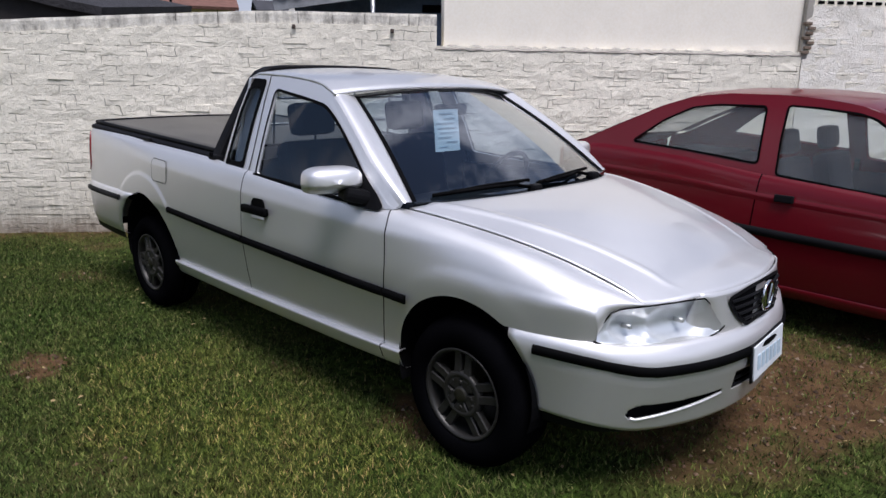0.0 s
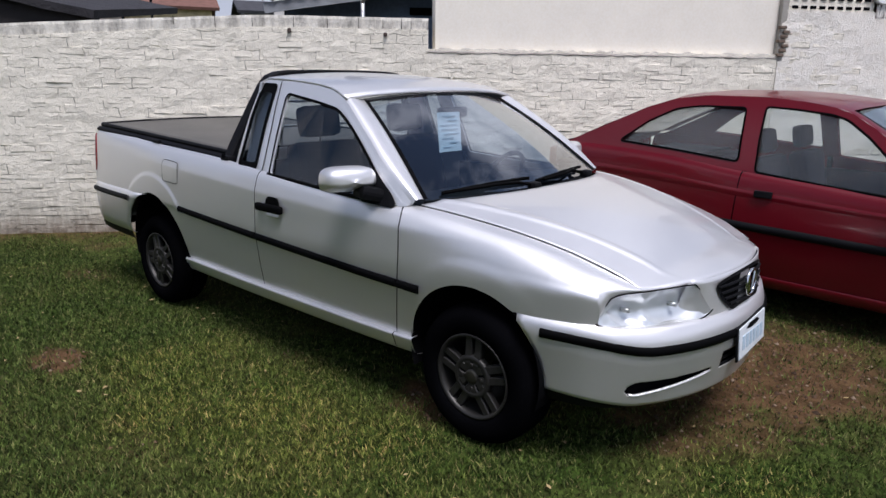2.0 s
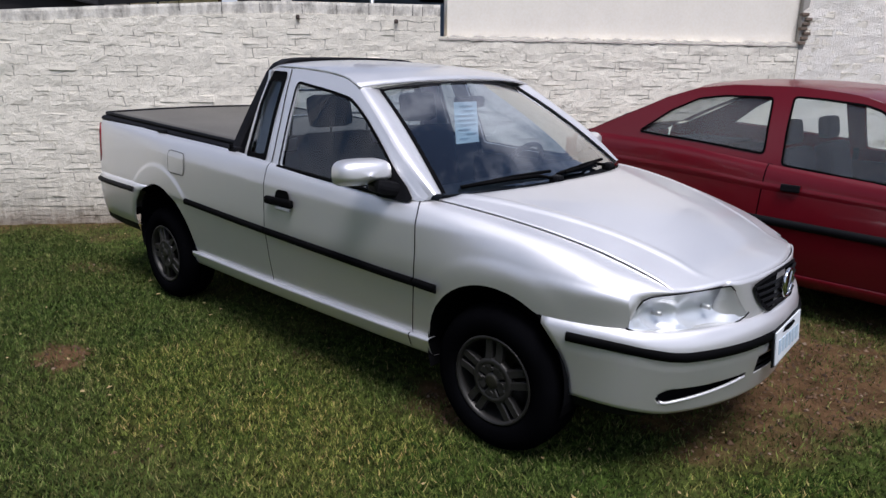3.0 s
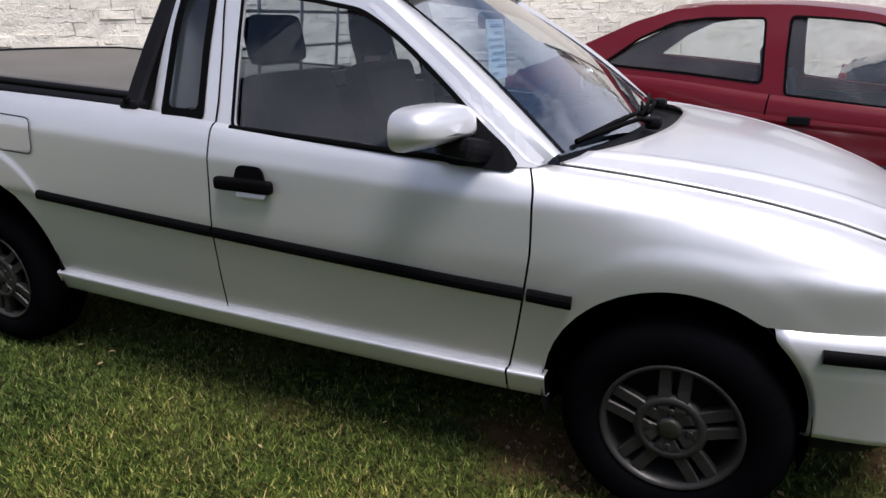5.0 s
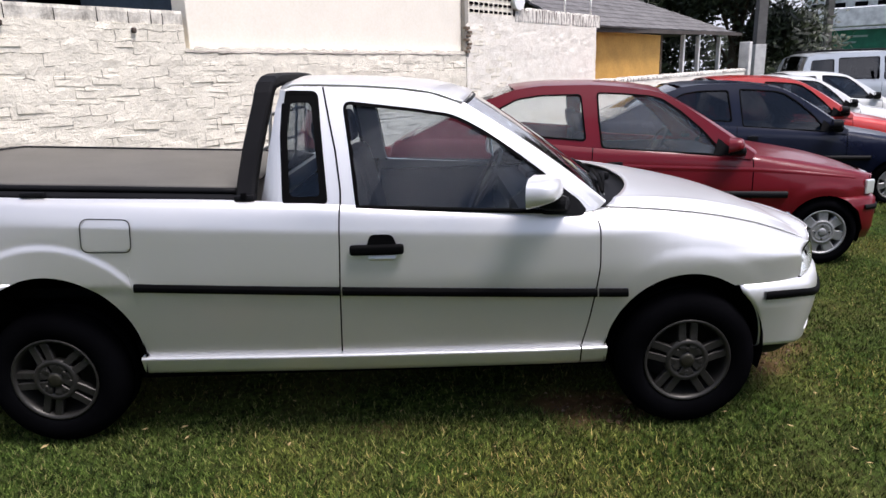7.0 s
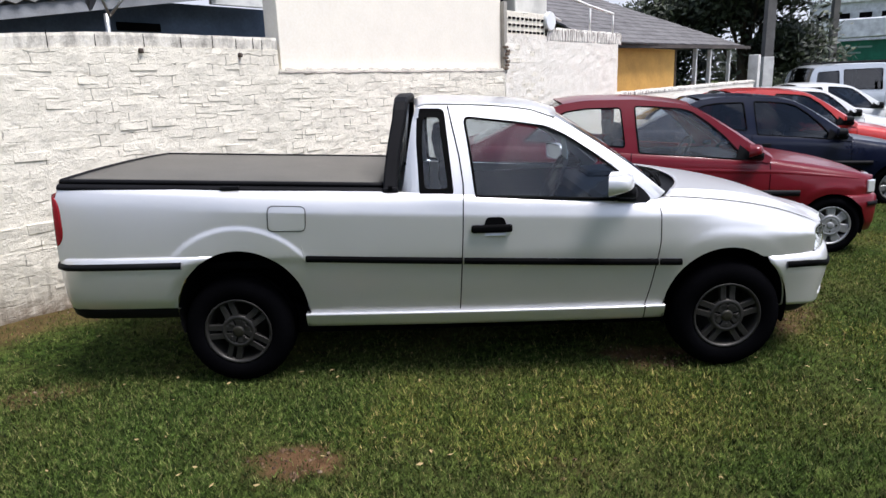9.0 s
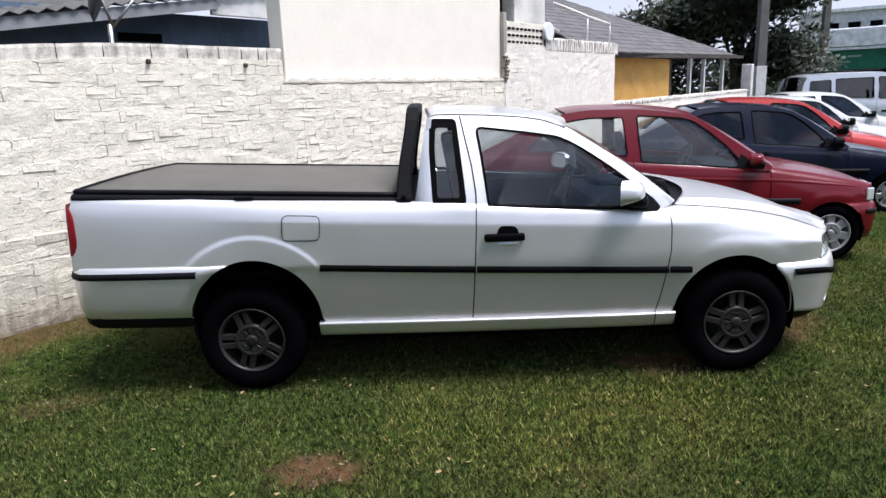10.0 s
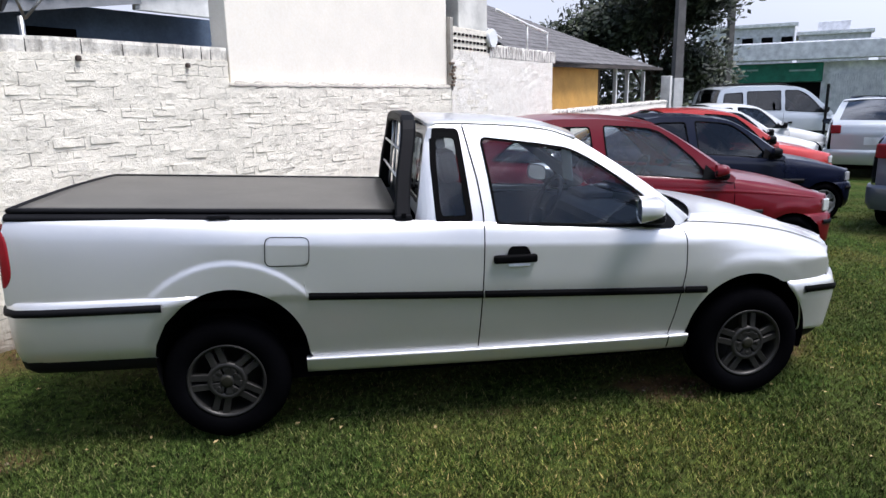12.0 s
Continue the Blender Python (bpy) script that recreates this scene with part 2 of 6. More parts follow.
# ---- cars ----
# A car's own frame: x ahead, y to its left, z up, origin on the ground under the middle of the rear axle.
class Shell:
    """The curves that shape one car."""

    def __init__(self, wide, belt, zb, zm, arches, nose, front_w, clip_r, clip_f, gh, flares):
        self.wide, self.belt = curve_fn(wide), curve_fn(belt)
        self.zb, self.zm, self.arches, self.flares = zb, zm, arches, flares
        self.crease, self.turn_in, self.rear_in, self.ridge, self.shoulder = 0.25, 0.0, 0.0, 0.002, None
        self.nose, self.front_w, self.clip_r, self.clip_f, self.gh = nose, front_w, clip_r, clip_f, gh

    def nose_x(self, y):
        x0, a, b = self.nose
        return x0 - a * y * y - b * y**4

    def gw(self, z):
        (z0, w0), (z1, w1) = self.gh
        t = (z - z0) / (z1 - z0)
        return w0 + (w1 - w0) * t - 0.04 * (t * t - t)

    def tuck(self, x):
        """How far the cab side turns in towards the windscreen's foot."""
        return self.turn_in * max(0.0, x - 2.0) ** 2 + self.rear_in * max(0.0, 1.0 - x) ** 2

    def section(self, x):
        wm = float(self.wide(x)[0])
        zt, wt = (float(v) for v in self.belt(x))
        zb, zm = self.zb, min(self.zm, zt - 0.08)
        h, d = zt - zm, wm - wt
        soft = curve_fn([(0, wm - 0.042, zb), (0.22, wm - 0.015, zb + 0.5 * (zm - zb)), (0.42, wm, zm), (0.6, wm - 0.1 * d - 0.001, zm + 0.4 * h),
                         (0.78, wm - 0.32 * d, zm + 0.74 * h), (0.9, wm - 0.62 * d, zm + 0.92 * h), (1.0, wt, zt)])
        fade = max(0.0, min(1.0, (2.65 - x) / 0.5, (x + 0.4) / 0.8)) if self.shoulder else 0.0
        if fade == 0:
            return soft
        # upright below the shoulder crease, leaning in above it; the crease runs out at both ends
        fade = fade * fade * (3 - 2 * fade)
        zc = self.shoulder(x)
        sc = 0.6 + 0.18 * (zc - zm - 0.4 * h) / (0.34 * h)
        sharp = curve_fn([(0, wm - 0.054, zb), (0.22, wm - 0.021, zb + 0.5 * (zm - zb)), (0.42, wm, zm), (0.21 + sc / 2, wm - 0.0015, (zc + zm) / 2),
                          (sc - 0.015, wm - 0.0036, zc - 0.008), (sc + 0.015, wm - 0.007, zc + 0.008), (0.93, wm - 0.58 * d - 0.0017, zm + 0.945 * h), (1.0, wt, zt)])
        return lambda s: fade * sharp(s) + (1 - fade) * soft(s)

    def low(self, x):
        """The lower edge of the side skin at x."""
        z = self.zb
        (rx, rz, rr), (fx, fz, fr) = self.arches
        if x < rx:
            z = self.clip_r
        if x > fx:
            z = self.clip_f
        for cx, cz, r in self.arches:
            if abs(x - cx) < r:
                z = max(z, cz + math.sqrt(r * r - (x - cx) ** 2))
        return z

    def lift(self, x, z):
        e = 0.0
        for cx, cz, r, ro, amp, crisp in self.flares:
            d = math.hypot(x - cx, z - cz)
            if d < ro and z > cz + (0.27 if crisp > 3 else -0.15):
                t = min(1.0, (ro - d) / (ro - r) * crisp)
                cut = min(1.0, (z - cz - 0.27) / 0.03) if crisp > 3 else 1.0
                e = max(e, amp * t * t * (3 - 2 * t) * cut)
        return e

    def skin(self, left, right, nu, nv, side, off=0.0, s_top=1.0):
        """A panel of the side between two upright lines, each a function s -> x."""
        (rx, rz, rr), (fx, fz, fr) = self.arches
        x0, x1 = left(0.4), right(0.4)
        us = {i / nu for i in range(nu + 1)}
        for cx, cz, r in self.arches:
            for k in range(21):
                x = cx - r * math.cos(math.pi * k / 20)
                for e in ((x,) if 0 < k < 20 else (x - 0.0005, x + 0.0005)):
                    if x0 < e < x1:
                        us.add((e - x0) / (x1 - x0))
        P = []
        us = sorted(us)
        for j in range(nv + 1):
            row = []
            for u in us:
                s = s_top * j / nv
                x = left(s) + (right(s) - left(s)) * u
                c = self.section(x)
                lo = self.low(x)
                if c(0)[1] < lo:
                    a, b = 0.0, 1.0
                    for _ in range(14):
                        m = (a + b) / 2
                        a, b = (m, b) if c(m)[1] < lo else (a, m)
                    s = a + (s_top - a) * j / nv
                w, z = c(s)
                row.append((x, side * (float(w) + off + self.lift(x, z)), float(z)))
            P.append(row)
        return grid(P)

    def plan(self, xa, n_side=8, n_nose=14):
        """Half the outline of the front seen from above, from xa to the middle: (x, half width)."""
        x1 = self.nose_x(self.front_w)
        pts = [(xa + (x1 - xa) * i / n_side, float(self.wide(xa + (x1 - xa) * i / n_side)[0])) for i in range(n_side)]
        w1 = self.front_w
        return pts + [(self.nose_x(w1 * (1 - i / n_nose)), w1 * (1 - i / n_nose)) for i in range(n_nose + 1)]


def wrap(half, off):
    """A half outline pushed outwards by off, mirrored into a whole one: right side first."""
    pts = [Vector((x, -w)) for x, w in half]
    full = pts + [Vector((p.x, -p.y)) for p in pts[-2::-1]]
    out = []
    for i, p in enumerate(full):
        t = (full[min(i + 1, len(full) - 1)] - full[max(i - 1, 0)]).normalized()
        out.append((p.x + t.y * off, p.y - t.x * off))
    return out


def band(half_fn, profile, skip=None, sag=0.0, flush=0.0):
    """A strip round a car's end: rows of (off, z), the outline of each given by half_fn(z). sag: how far it dips in the middle; flush: how much less it stands out at the sides."""

    def dz(y, z):
        t = min(1.0, max(0.0, (0.80 - abs(y)) / 0.25))
        return sag * t * t * (3 - 2 * t) * (0.45 if z > 0.592 else 1.0)

    P = []
    for off, z in profile:
        h = half_fn(z)
        row = []
        for (x, y), (xs, ys) in zip(wrap(h, off), wrap(h, off - flush)):
            t = min(1.0, max(0.0, (0.79 - abs(y)) / 0.13))
            t = t * t * (3 - 2 * t)
            x, y = xs + (x - xs) * t, ys + (y - ys) * t
            row.append((x, y, z - dz(y, z)))
        P.append(row)
    return grid(P, skip and (lambda i, j: skip(P, i, j)))


def wheel_parts(parent, r, rim, wide, tyre_mat, rim_mat, spokes="double"):
    """Tyre, rim with spokes, hub cap and bolts under parent; outwards is -y, the outer face near y = 0."""
    t = wide
    part("tyre", lathe([(rim - 0.004, 0.01), (rim + 0.006, -0.004), (rim + 0.03, -0.012), (r - 0.055, -0.014), (r - 0.03, -0.006), (r - 0.012, 0.012), (r - 0.002, 0.035),
                        (r, 0.06), (r, 0.075), (r - 0.006, 0.077), (r - 0.006, 0.083), (r, 0.085), (r, t - 0.06), (r - 0.002, t - 0.035), (r - 0.03, t), (rim, t - 0.01)], 56), tyre_mat, parent, "", True)
    barrel = lathe([(rim - 0.002, 0.0), (rim + 0.002, -0.004), (rim - 0.006, -0.006), (rim - 0.014, 0.002), (rim - 0.018, 0.02), (rim - 0.03, 0.10), (rim - 0.03, t - 0.02), (0.02, t - 0.03)], 48)
    rm = part("rim", barrel, rim_mat, parent, "", True)
    n = 5 if spokes == "double" else 7
    for k in range(n):
        a = math.pi / 2 + 2 * math.pi * k / n
        for o in ((-0.0235, 0.0235) if spokes == "double" else (0.0,)):
            w0, w1 = (0.0165, 0.0160) if spokes == "double" else (0.028, 0.04)
            P = []
            for rr, y, w in ((0.02, 0.0, w0), (0.055, -0.004, w0), (rim * 0.62, 0.004, (w0 + w1) / 2), (rim - 0.012, 0.006, w1)):
                oo = o * (0.80 + 0.32 * rr / rim)
                q = []
                for du, dy in ((-w, 0.005), (-w * 0.82, 0.0), (w * 0.82, 0.0), (w, 0.005), (w, 0.026), (-w, 0.026)):
                    u = oo + du
                    q.append((rr * math.cos(a) - u * math.sin(a), y + dy, rr * math.sin(a) + u * math.cos(a)))
                P.append(q)
            part("spoke", grid(P, loop=True), rim_mat, rm, "", False)
    part("hub", lathe([(0.0, -0.004), (0.03, -0.004), (0.034, 0.004), (0.064, 0.004), (0.070, -0.004), (0.086, -0.003), (0.092, 0.006), (0.090, 0.03), (0.07, 0.05)], 28), rim_mat, rm, "", True)
    part("bolt_recess", lathe([(0.036, 0.002), (0.063, 0.002)], 28), DARK, rm)
    part("hub_cap", lathe([(0.0, -0.009), (0.020, -0.0085), (0.027, -0.006), (0.029, 0.0)], 24), HUB if spokes == "double" else rim_mat, rm, "round dull brass hub cap" if spokes == "double" else "", True)
    for k in range(4):
        a = math.pi / 2 + math.pi / 2 * k
        v, f = lathe([(0.0, -0.006), (0.007, -0.006), (0.009, -0.002), (0.009, 0.006)], 8)
        part("bolt", ([(p[0] + 0.05 * math.cos(a), p[1], p[2] + 0.05 * math.sin(a)) for p in v], f), ALLOY, rm)


def wheels(car, wb, r, rim, track, hub_z, rim_mat, spokes="double", turned=(52, 0)):
    made = None
    for x in (0.0, wb):
        for sd in (-1, 1):
            w = new("wheel")
            w.parent = car
            w.matrix_basis = pose(x, sd * track, hub_z, 0, turned[1 if x else 0], 0 if sd < 0 else 180)
            if made is None:
                wheel_parts(w, r, rim, 0.19, RUBBER, rim_mat, spokes)
                made = w
            else:
                for o in made.children:
                    c = o.copy()
                    scene.collection.objects.link(c)
                    c.parent = w
                    for q in o.children:
                        d = q.copy()
                        scene.collection.objects.link(d)
                        d.parent = c


def side_glass(car, S, side, outline, windows, paint_mat, glass_mats, names, name="cab_side"):
    """The upper side of the cab with its window openings, panes and seals."""

    def at(off):
        return lambda x, z: (x, side * (S.gw(z) + off - S.tuck(x)), z)

    bm = fill(outline, windows, at(0), 3)
    bm.normal_update()
    if sum(q.normal.y * q.calc_area() for q in bm.faces) * side < 0:
        bmesh.ops.reverse_faces(bm, faces=bm.faces[:])
    part(name, bm, paint_mat, car, "", False, 0.014)
    for w, gm, nm in zip(windows, glass_mats, names):
        pane = part(nm, fill(inset(w, -0.002), [], at(-0.012)), gm, car)
        seal = ring(inset(w, -0.007), inset(w, 0.006), at(0.003))
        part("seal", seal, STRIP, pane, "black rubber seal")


def well(car, x, z, r, side, w_out, w_in):
    """The dark lining of a wheel arch."""
    P = [[(x + r * math.cos(a), side * w, z + r * math.sin(a)) for a in [math.pi * (1.2 * k / 24 - 0.1) for k in range(25)]] for w in (w_out, w_in)]
    v, f = grid(P)
    n = len(v)
    f.append(tuple(range(25, 50)))
    part("wheel_arch", (v, f), DARK, car)


def seat(car, x, y, z, s=1.0, cloth=None):
    st = part("seat", box(x, y, z + 0.10 * s, 0.48 * s, 0.46 * s, 0.16 * s, 0.05), cloth or SEAT, car)
    part("backrest", box(0, 0, 0, 0.13 * s, 0.46 * s, 0.58 * s, 0.05, pose(x - 0.26 * s, y, z + 0.40 * s, 0, -14, 0)), cloth or SEAT, st)
    part("headrest", box(0, 0, 0, 0.09 * s, 0.26 * s, 0.17 * s, 0.04, pose(x - 0.36 * s, y, z + 0.79 * s, 0, -10, 0)), cloth or SEAT, st)


def steering(car, x, y, z, r=0.18):
    m = pose(x, y, z, 0, -62, 0)
    c = [m @ Vector((r * math.cos(2 * math.pi * k / 24), r * math.sin(2 * math.pi * k / 24), 0)) for k in range(24)]
    w = part("steering_wheel", tube(c, 0.014, 8, 1.0, True), DASH, car, "", True)
    part("steering_hub", box(0, 0, -0.02, 0.12, 0.16, 0.05, 0.02, m), DASH, w)
    part("column", tube([m @ Vector((0, 0, -0.03)), m @ Vector((0, 0, -0.3))], 0.03), DASH, w)


def mirror(car, x, y, z, side, cap_mat, s=1.0):
    """A door mirror: a rounded shell on a black foot."""
    P = []
    for i in range(13):
        t = (i / 12) ** 1.8
        k = max(0.03, max(0.0, 1 - (1 - t) ** 5) ** 0.34)
        ring_ = []
        for j in range(20):
            a = 2 * math.pi * j / 20
            cy, cz = abs(math.cos(a)) ** 0.52 * math.copysign(1, math.cos(a)), abs(math.sin(a)) ** 0.58 * math.copysign(1, math.sin(a))
            ring_.append((x + (0.060 - 0.114 * t) * s, y + side * (0.118 * k * cy * s), z + ((0.064 if cz > 0 else 0.049 * (0.35 + 0.65 * t)) * k * cz + 0.004 * (1 - t)) * s))
        P.append(ring_)
    c, n = math.cos(radians(18)), math.sin(radians(18)) * side
    P = [[(x + (a - x) * c - (b - y) * n, y + (a - x) * n + (b - y) * c, e) for a, b, e in row] for row in P]
    v, f = grid(P, loop=True)
    f.append(tuple(range(20)))
    mr = part("mirror", (v, f), cap_mat, car, "painted mirror shell on black foot", True)
    back = [(p[0] + 0.004, p[1], p[2]) for p in P[-1]]
    part("mirror_glass", ([(x - 0.056 * s * c + (px - x + 0.056 * s * c) * 0.9, y + (py - y) * 0.9, z + (pz - z) * 0.88) for px, py, pz in back], [tuple(range(20))]), MIRROR, mr, "mirror glass")
    part("mirror_foot", box(0, 0, 0, 0.11 * s, 0.15 * s, 0.06 * s, 0.024, pose(x + 0.05 * s, y - side * 0.085 * s, z - 0.052 * s, side * 14, 0, side * 18)), BLACK, mr, "black plastic mirror foot")


def hood_grid(S, rear_edge, crown, drop, nx=22, ny=20, front_gap=0.0):
    """The bonnet between the two wing lines. rear_edge(t): x at t across; crown(x): height over the wing line in the middle."""
    P = []
    for i in range(nx + 1):
        row = []
        for j in range(ny + 1):
            t = -1 + 2 * j / ny
            a = rear_edge(t)
            # the outer line follows the wing, the front line the nose
            u = i / nx
            x_end = S.nose_x(abs(t) * S.hood_w) - front_gap
            x = a + (x_end - a) * u
            z_e, w_e = (float(v) for v in S.belt(min(x, S.hood_x)))
            w = w_e if x < S.hood_x else S.hood_w
            w = min(w, w_e)
            # flat between two creases that run in towards the nose, falling to the wing lines outside them
            e = 0.68 + 0.22 * (1 - u)
            q = abs(t)
            c = S.crease
            inner, outer = c + (1 - c) * (1 - min(1.0, q / e) ** 2), c * (1 - q) / (1 - e)
            k = min(1.0, max(0.0, (q - e + 0.012) / 0.024))
            g = inner + (min(inner, outer) - inner) * k * k * (3 - 2 * k)
            z = z_e + crown(x) * max(0.0, g) + S.ridge * math.exp(-(((q - e) * w / 0.017) ** 2)) * min(1.0, 5 * (1 - u))
            z -= drop * max(0.0, u - 0.86) ** 2 * 7 * (1 - 0.3 * q)
            row.append((x, t * (w - 0.004), z))
        P.append(row)
    return grid(P)


def screen_grid(top, bottom, bulge_t, bulge_b, n=12, m=10, off=0.0):
    """A bent pane between a top and a bottom edge, each (x, half width, z)."""
    P = []
    for i in range(m + 1):
        u = i / m
        row = []
        for j in range(n + 1):
            t = -1 + 2 * j / n
            x = top[0] + (bottom[0] - top[0]) * u + (bulge_t + (bulge_b - bulge_t) * u) * (1 - t * t) + off
            w = top[1] + (bottom[1] - top[1]) * u
            z = top[2] + (bottom[2] - top[2]) * u + 0.02 * math.sin(math.pi * u) + 0.036 * (1 - u) * (1 - t * t)
            row.append((x, t * w, z))
        P.append(row)
    return P


def roof_grid(S, top, crown, front_bulge, rear_bulge=0.0, n=16, m=16):
    """The roof between both upper edges of the cab sides; top: (x, z) from rear to front."""
    f = curve_fn(top)
    xa, xb = top[0][0], top[-1][0]
    P = []
    for i in range(m + 1):
        u = i / m
        x = xa + (xb - xa) * u
        z = float(f(x)[0])
        w = S.gw(z)
        row = []
        for j in range(n + 1):
            t = math.sin(math.pi / 2 * (-1 + 2 * j / n))
            row.append((x + front_bulge * (1 - t * t) * u**3 - rear_bulge * (1 - t * t) * (1 - u) ** 3, t * w, z + crown * (1 - t * t) ** 0.8))
        P.append(row)
    return grid(P)


def headlight(car, S, y0, y1, lo, hi, side):
    """A lamp in the nose: a bright bowl behind a clear cover, with a dark gap round it. lo and hi: (y, z) edges."""
    fl, fh = curve_fn(lo), curve_fn(hi)
    lamp = new("headlight")
    lamp.parent = car
    lamp["label"] = "clear headlight with chrome bowl"

    def at(u, v, d):
        y = y0 + (y1 - y0) * u
        a, b = float(fl(y)[0]), float(fh(y)[0])
        return Vector((S.nose_x(y) + d - 0.018 * v, side * y, a + (b - a) * v))

    nu, nv = 36, 16
    P, Q = [], []
    for i in range(nv + 1):
        v = i / nv
        row, rew = [], []
        for j in range(nu + 1):
            u = j / nu
            e = 1 - max(abs(2 * v - 1) ** 5, abs(2 * u - 1) ** 8)
            # two bowls side by side
            bowls = max(1 - ((u - 0.36) / 0.30) ** 2 - ((v - 0.5) / 0.48) ** 2, 1 - ((u - 0.755) / 0.14) ** 2 - ((v - 0.5) / 0.42) ** 2, 0.0)
            row.append(at(u, v, -0.002 - 0.012 * e - 0.045 * math.sqrt(bowls)))
            rew.append(at(u, v, 0.003 + 0.008 * math.sin(math.pi * v) * e))
        P.append(row)
        Q.append(rew)
    part("reflector", grid(P), REFLECT, lamp, "chrome reflector bowl", True)
    part("lens", grid(Q), LENS, lamp, "", True).visible_shadow = False
    rim = [at(k / 20, 0, 0.001) for k in range(21)] + [at(1, k / 6, 0.001) for k in range(1, 7)] + [at(1 - k / 20, 1, 0.001) for k in range(1, 21)] + [at(0, 1 - k / 6, 0.001) for k in range(1, 6)]
    part("lamp_gap", tube(rim, 0.0026, 6, 1.0, True), DARK, lamp)
    for u in (0.36, 0.755):
        c = at(u, 0.5, -0.03)
        part("bulb", tube([c + Vector((-0.02, 0, 0)), c + Vector((0.012, 0, 0))], 0.009, 8), STEEL, lamp, "", True)
    return lamp


# ---- the silver pickup ----
def pickup():
    car = thing("pickup_truck", "silver compact pickup with black bed cover, parked on grass", "pickup truck")
    S = Shell(
        wide=[(-0.95, 0.765), (-0.7, 0.80), (-0.3, 0.818), (0.3, 0.833), (1.2, 0.846), (2.0, 0.838), (2.35, 0.820), (2.65, 0.80), (2.9, 0.77), (3.02, 0.735), (3.1, 0.685), (3.2, 0.6)],
        belt=[(-0.95, 1.094, 0.715), (-0.5, 1.068, 0.735), (0.0, 1.041, 0.753), (0.8, 1.012, 0.772), (1.23, 0.985, 0.797), (1.7, 0.955, 0.797), (2.1, 0.938, 0.768), (2.25, 0.93, 0.732),
              (2.42, 0.913, 0.702), (2.67, 0.877, 0.660), (2.885, 0.829, 0.617), (3.015, 0.788, 0.591), (3.105, 0.755, 0.573), (3.20, 0.722, 0.556), (3.28, 0.720, 0.50)],
        zb=0.36, zm=0.70, arches=((0.045, 0.397, 0.342), (2.585, 0.342, 0.324)), nose=(3.36, 0.42, 0.32), front_w=0.69, clip_r=0.705, clip_f=0.606,
        gh=((0.97, 0.798), (1.42, 0.600)), flares=((0.045, 0.397, 0.342, 0.476, 0.008, 4.2), (2.585, 0.342, 0.324, 0.44, 0.003, 2.2)))
    S.hood_w, S.hood_x = 0.556, 3.20
    S.crease, S.turn_in, S.rear_in, S.ridge = 0.48, 1.05, 5.0, 0.005
    S.shoulder = lambda x: 0.926 - 0.0435 * (x - 0.4)

    def line(*zx):
        f = curve_fn([(z, x) for z, x in zx])
        return lambda s: float(f(0.36 + s * 0.6)[0])

    rear_edge = line((0.36, 1.184), (0.45, 1.191), (0.66, 1.206), (0.85, 1.213), (0.96, 1.216))
    front_edge = line((0.36, 2.163), (0.48, 2.193), (0.646, 2.222), (0.81, 2.220), (0.96, 2.192))
    tail = curve_fn([(0, -0.90), (0.4, -0.90), (0.8, -0.875), (1.0, -0.84)])

    def wing_end(s):
        """Where the wing meets the nose, at height s."""
        x = 3.1
        for _ in range(25):
            x += 0.5 * (S.nose_x(float(S.section(x)(s)[0])) - 0.008 - x)
        return x

    fend = curve_fn([(0, 3.084), (0.45, 3.078), (0.7, 3.098), (0.85, wing_end(0.85) - 0.018), (1.0, 3.178)])
    for sd in (-1, 1):
        part("bed_side", S.skin(lambda s: float(tail(s)[0]), lambda s: rear_edge(s) - 0.003, 110, 52, sd), SILVER, car, "", True)
        d = part("door", S.skin(lambda s: rear_edge(s) + 0.003, lambda s: front_edge(s) - 0.003, 24, 48, sd), SILVER, car, "", True)
        part("front_wing", S.skin(lambda s: front_edge(s) + 0.003, lambda s: float(fend(s)[0]), 30, 40, sd), SILVER, car, "", True)
        # pull handle in its recess
        hx = lambda o: (lambda x, z: (x, sd * (0.845 + o - 0.35 * max(0.0, z - 0.79) ** 1.6), z))
        part("handle_recess", grid([[hx(0.004 + b)(1.318 + 0.108 * i / 8 + a * (0.5 - i / 8), z) for i in range(9)] for z, b, a in ((0.812, -0.002, 0.0), (0.792, 0.001, 0.0), (0.782, 0.007, 0.006), (0.775, 0.006, 0.014), (0.772, -0.002, 0.02))]), SILVER, d, "pale lip of the recess below the handle", True)
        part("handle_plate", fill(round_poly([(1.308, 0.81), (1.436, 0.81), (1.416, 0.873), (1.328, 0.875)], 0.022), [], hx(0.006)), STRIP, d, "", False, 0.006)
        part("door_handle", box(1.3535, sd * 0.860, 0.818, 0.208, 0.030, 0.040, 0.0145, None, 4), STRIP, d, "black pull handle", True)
        # rub strip and sill
        for nm, xa, xb in (("rub_strip", 0.40, 1.202), ("rub_strip", 1.210, 2.211), ("rub_strip", 2.220, 2.335)):
            P = []
            for k in range(13):
                x = xa + (xb - xa) * k / 12
                zc = 0.686 - (x - 0.4) * 0.0435
                w = float(S.section(x)(0.42)[0]) + S.lift(x, zc) - 0.002
                P.append([(x, sd * (w + a), zc + b) for a, b in ((0, -0.018), (0.010, -0.015), (0.014, -0.005), (0.014, 0.006), (0.009, 0.015), (0, 0.018))])
            v, f = grid(P)
            f += [tuple(range(6)), tuple(range(72, 78))]
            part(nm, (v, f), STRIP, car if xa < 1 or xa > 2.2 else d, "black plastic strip")
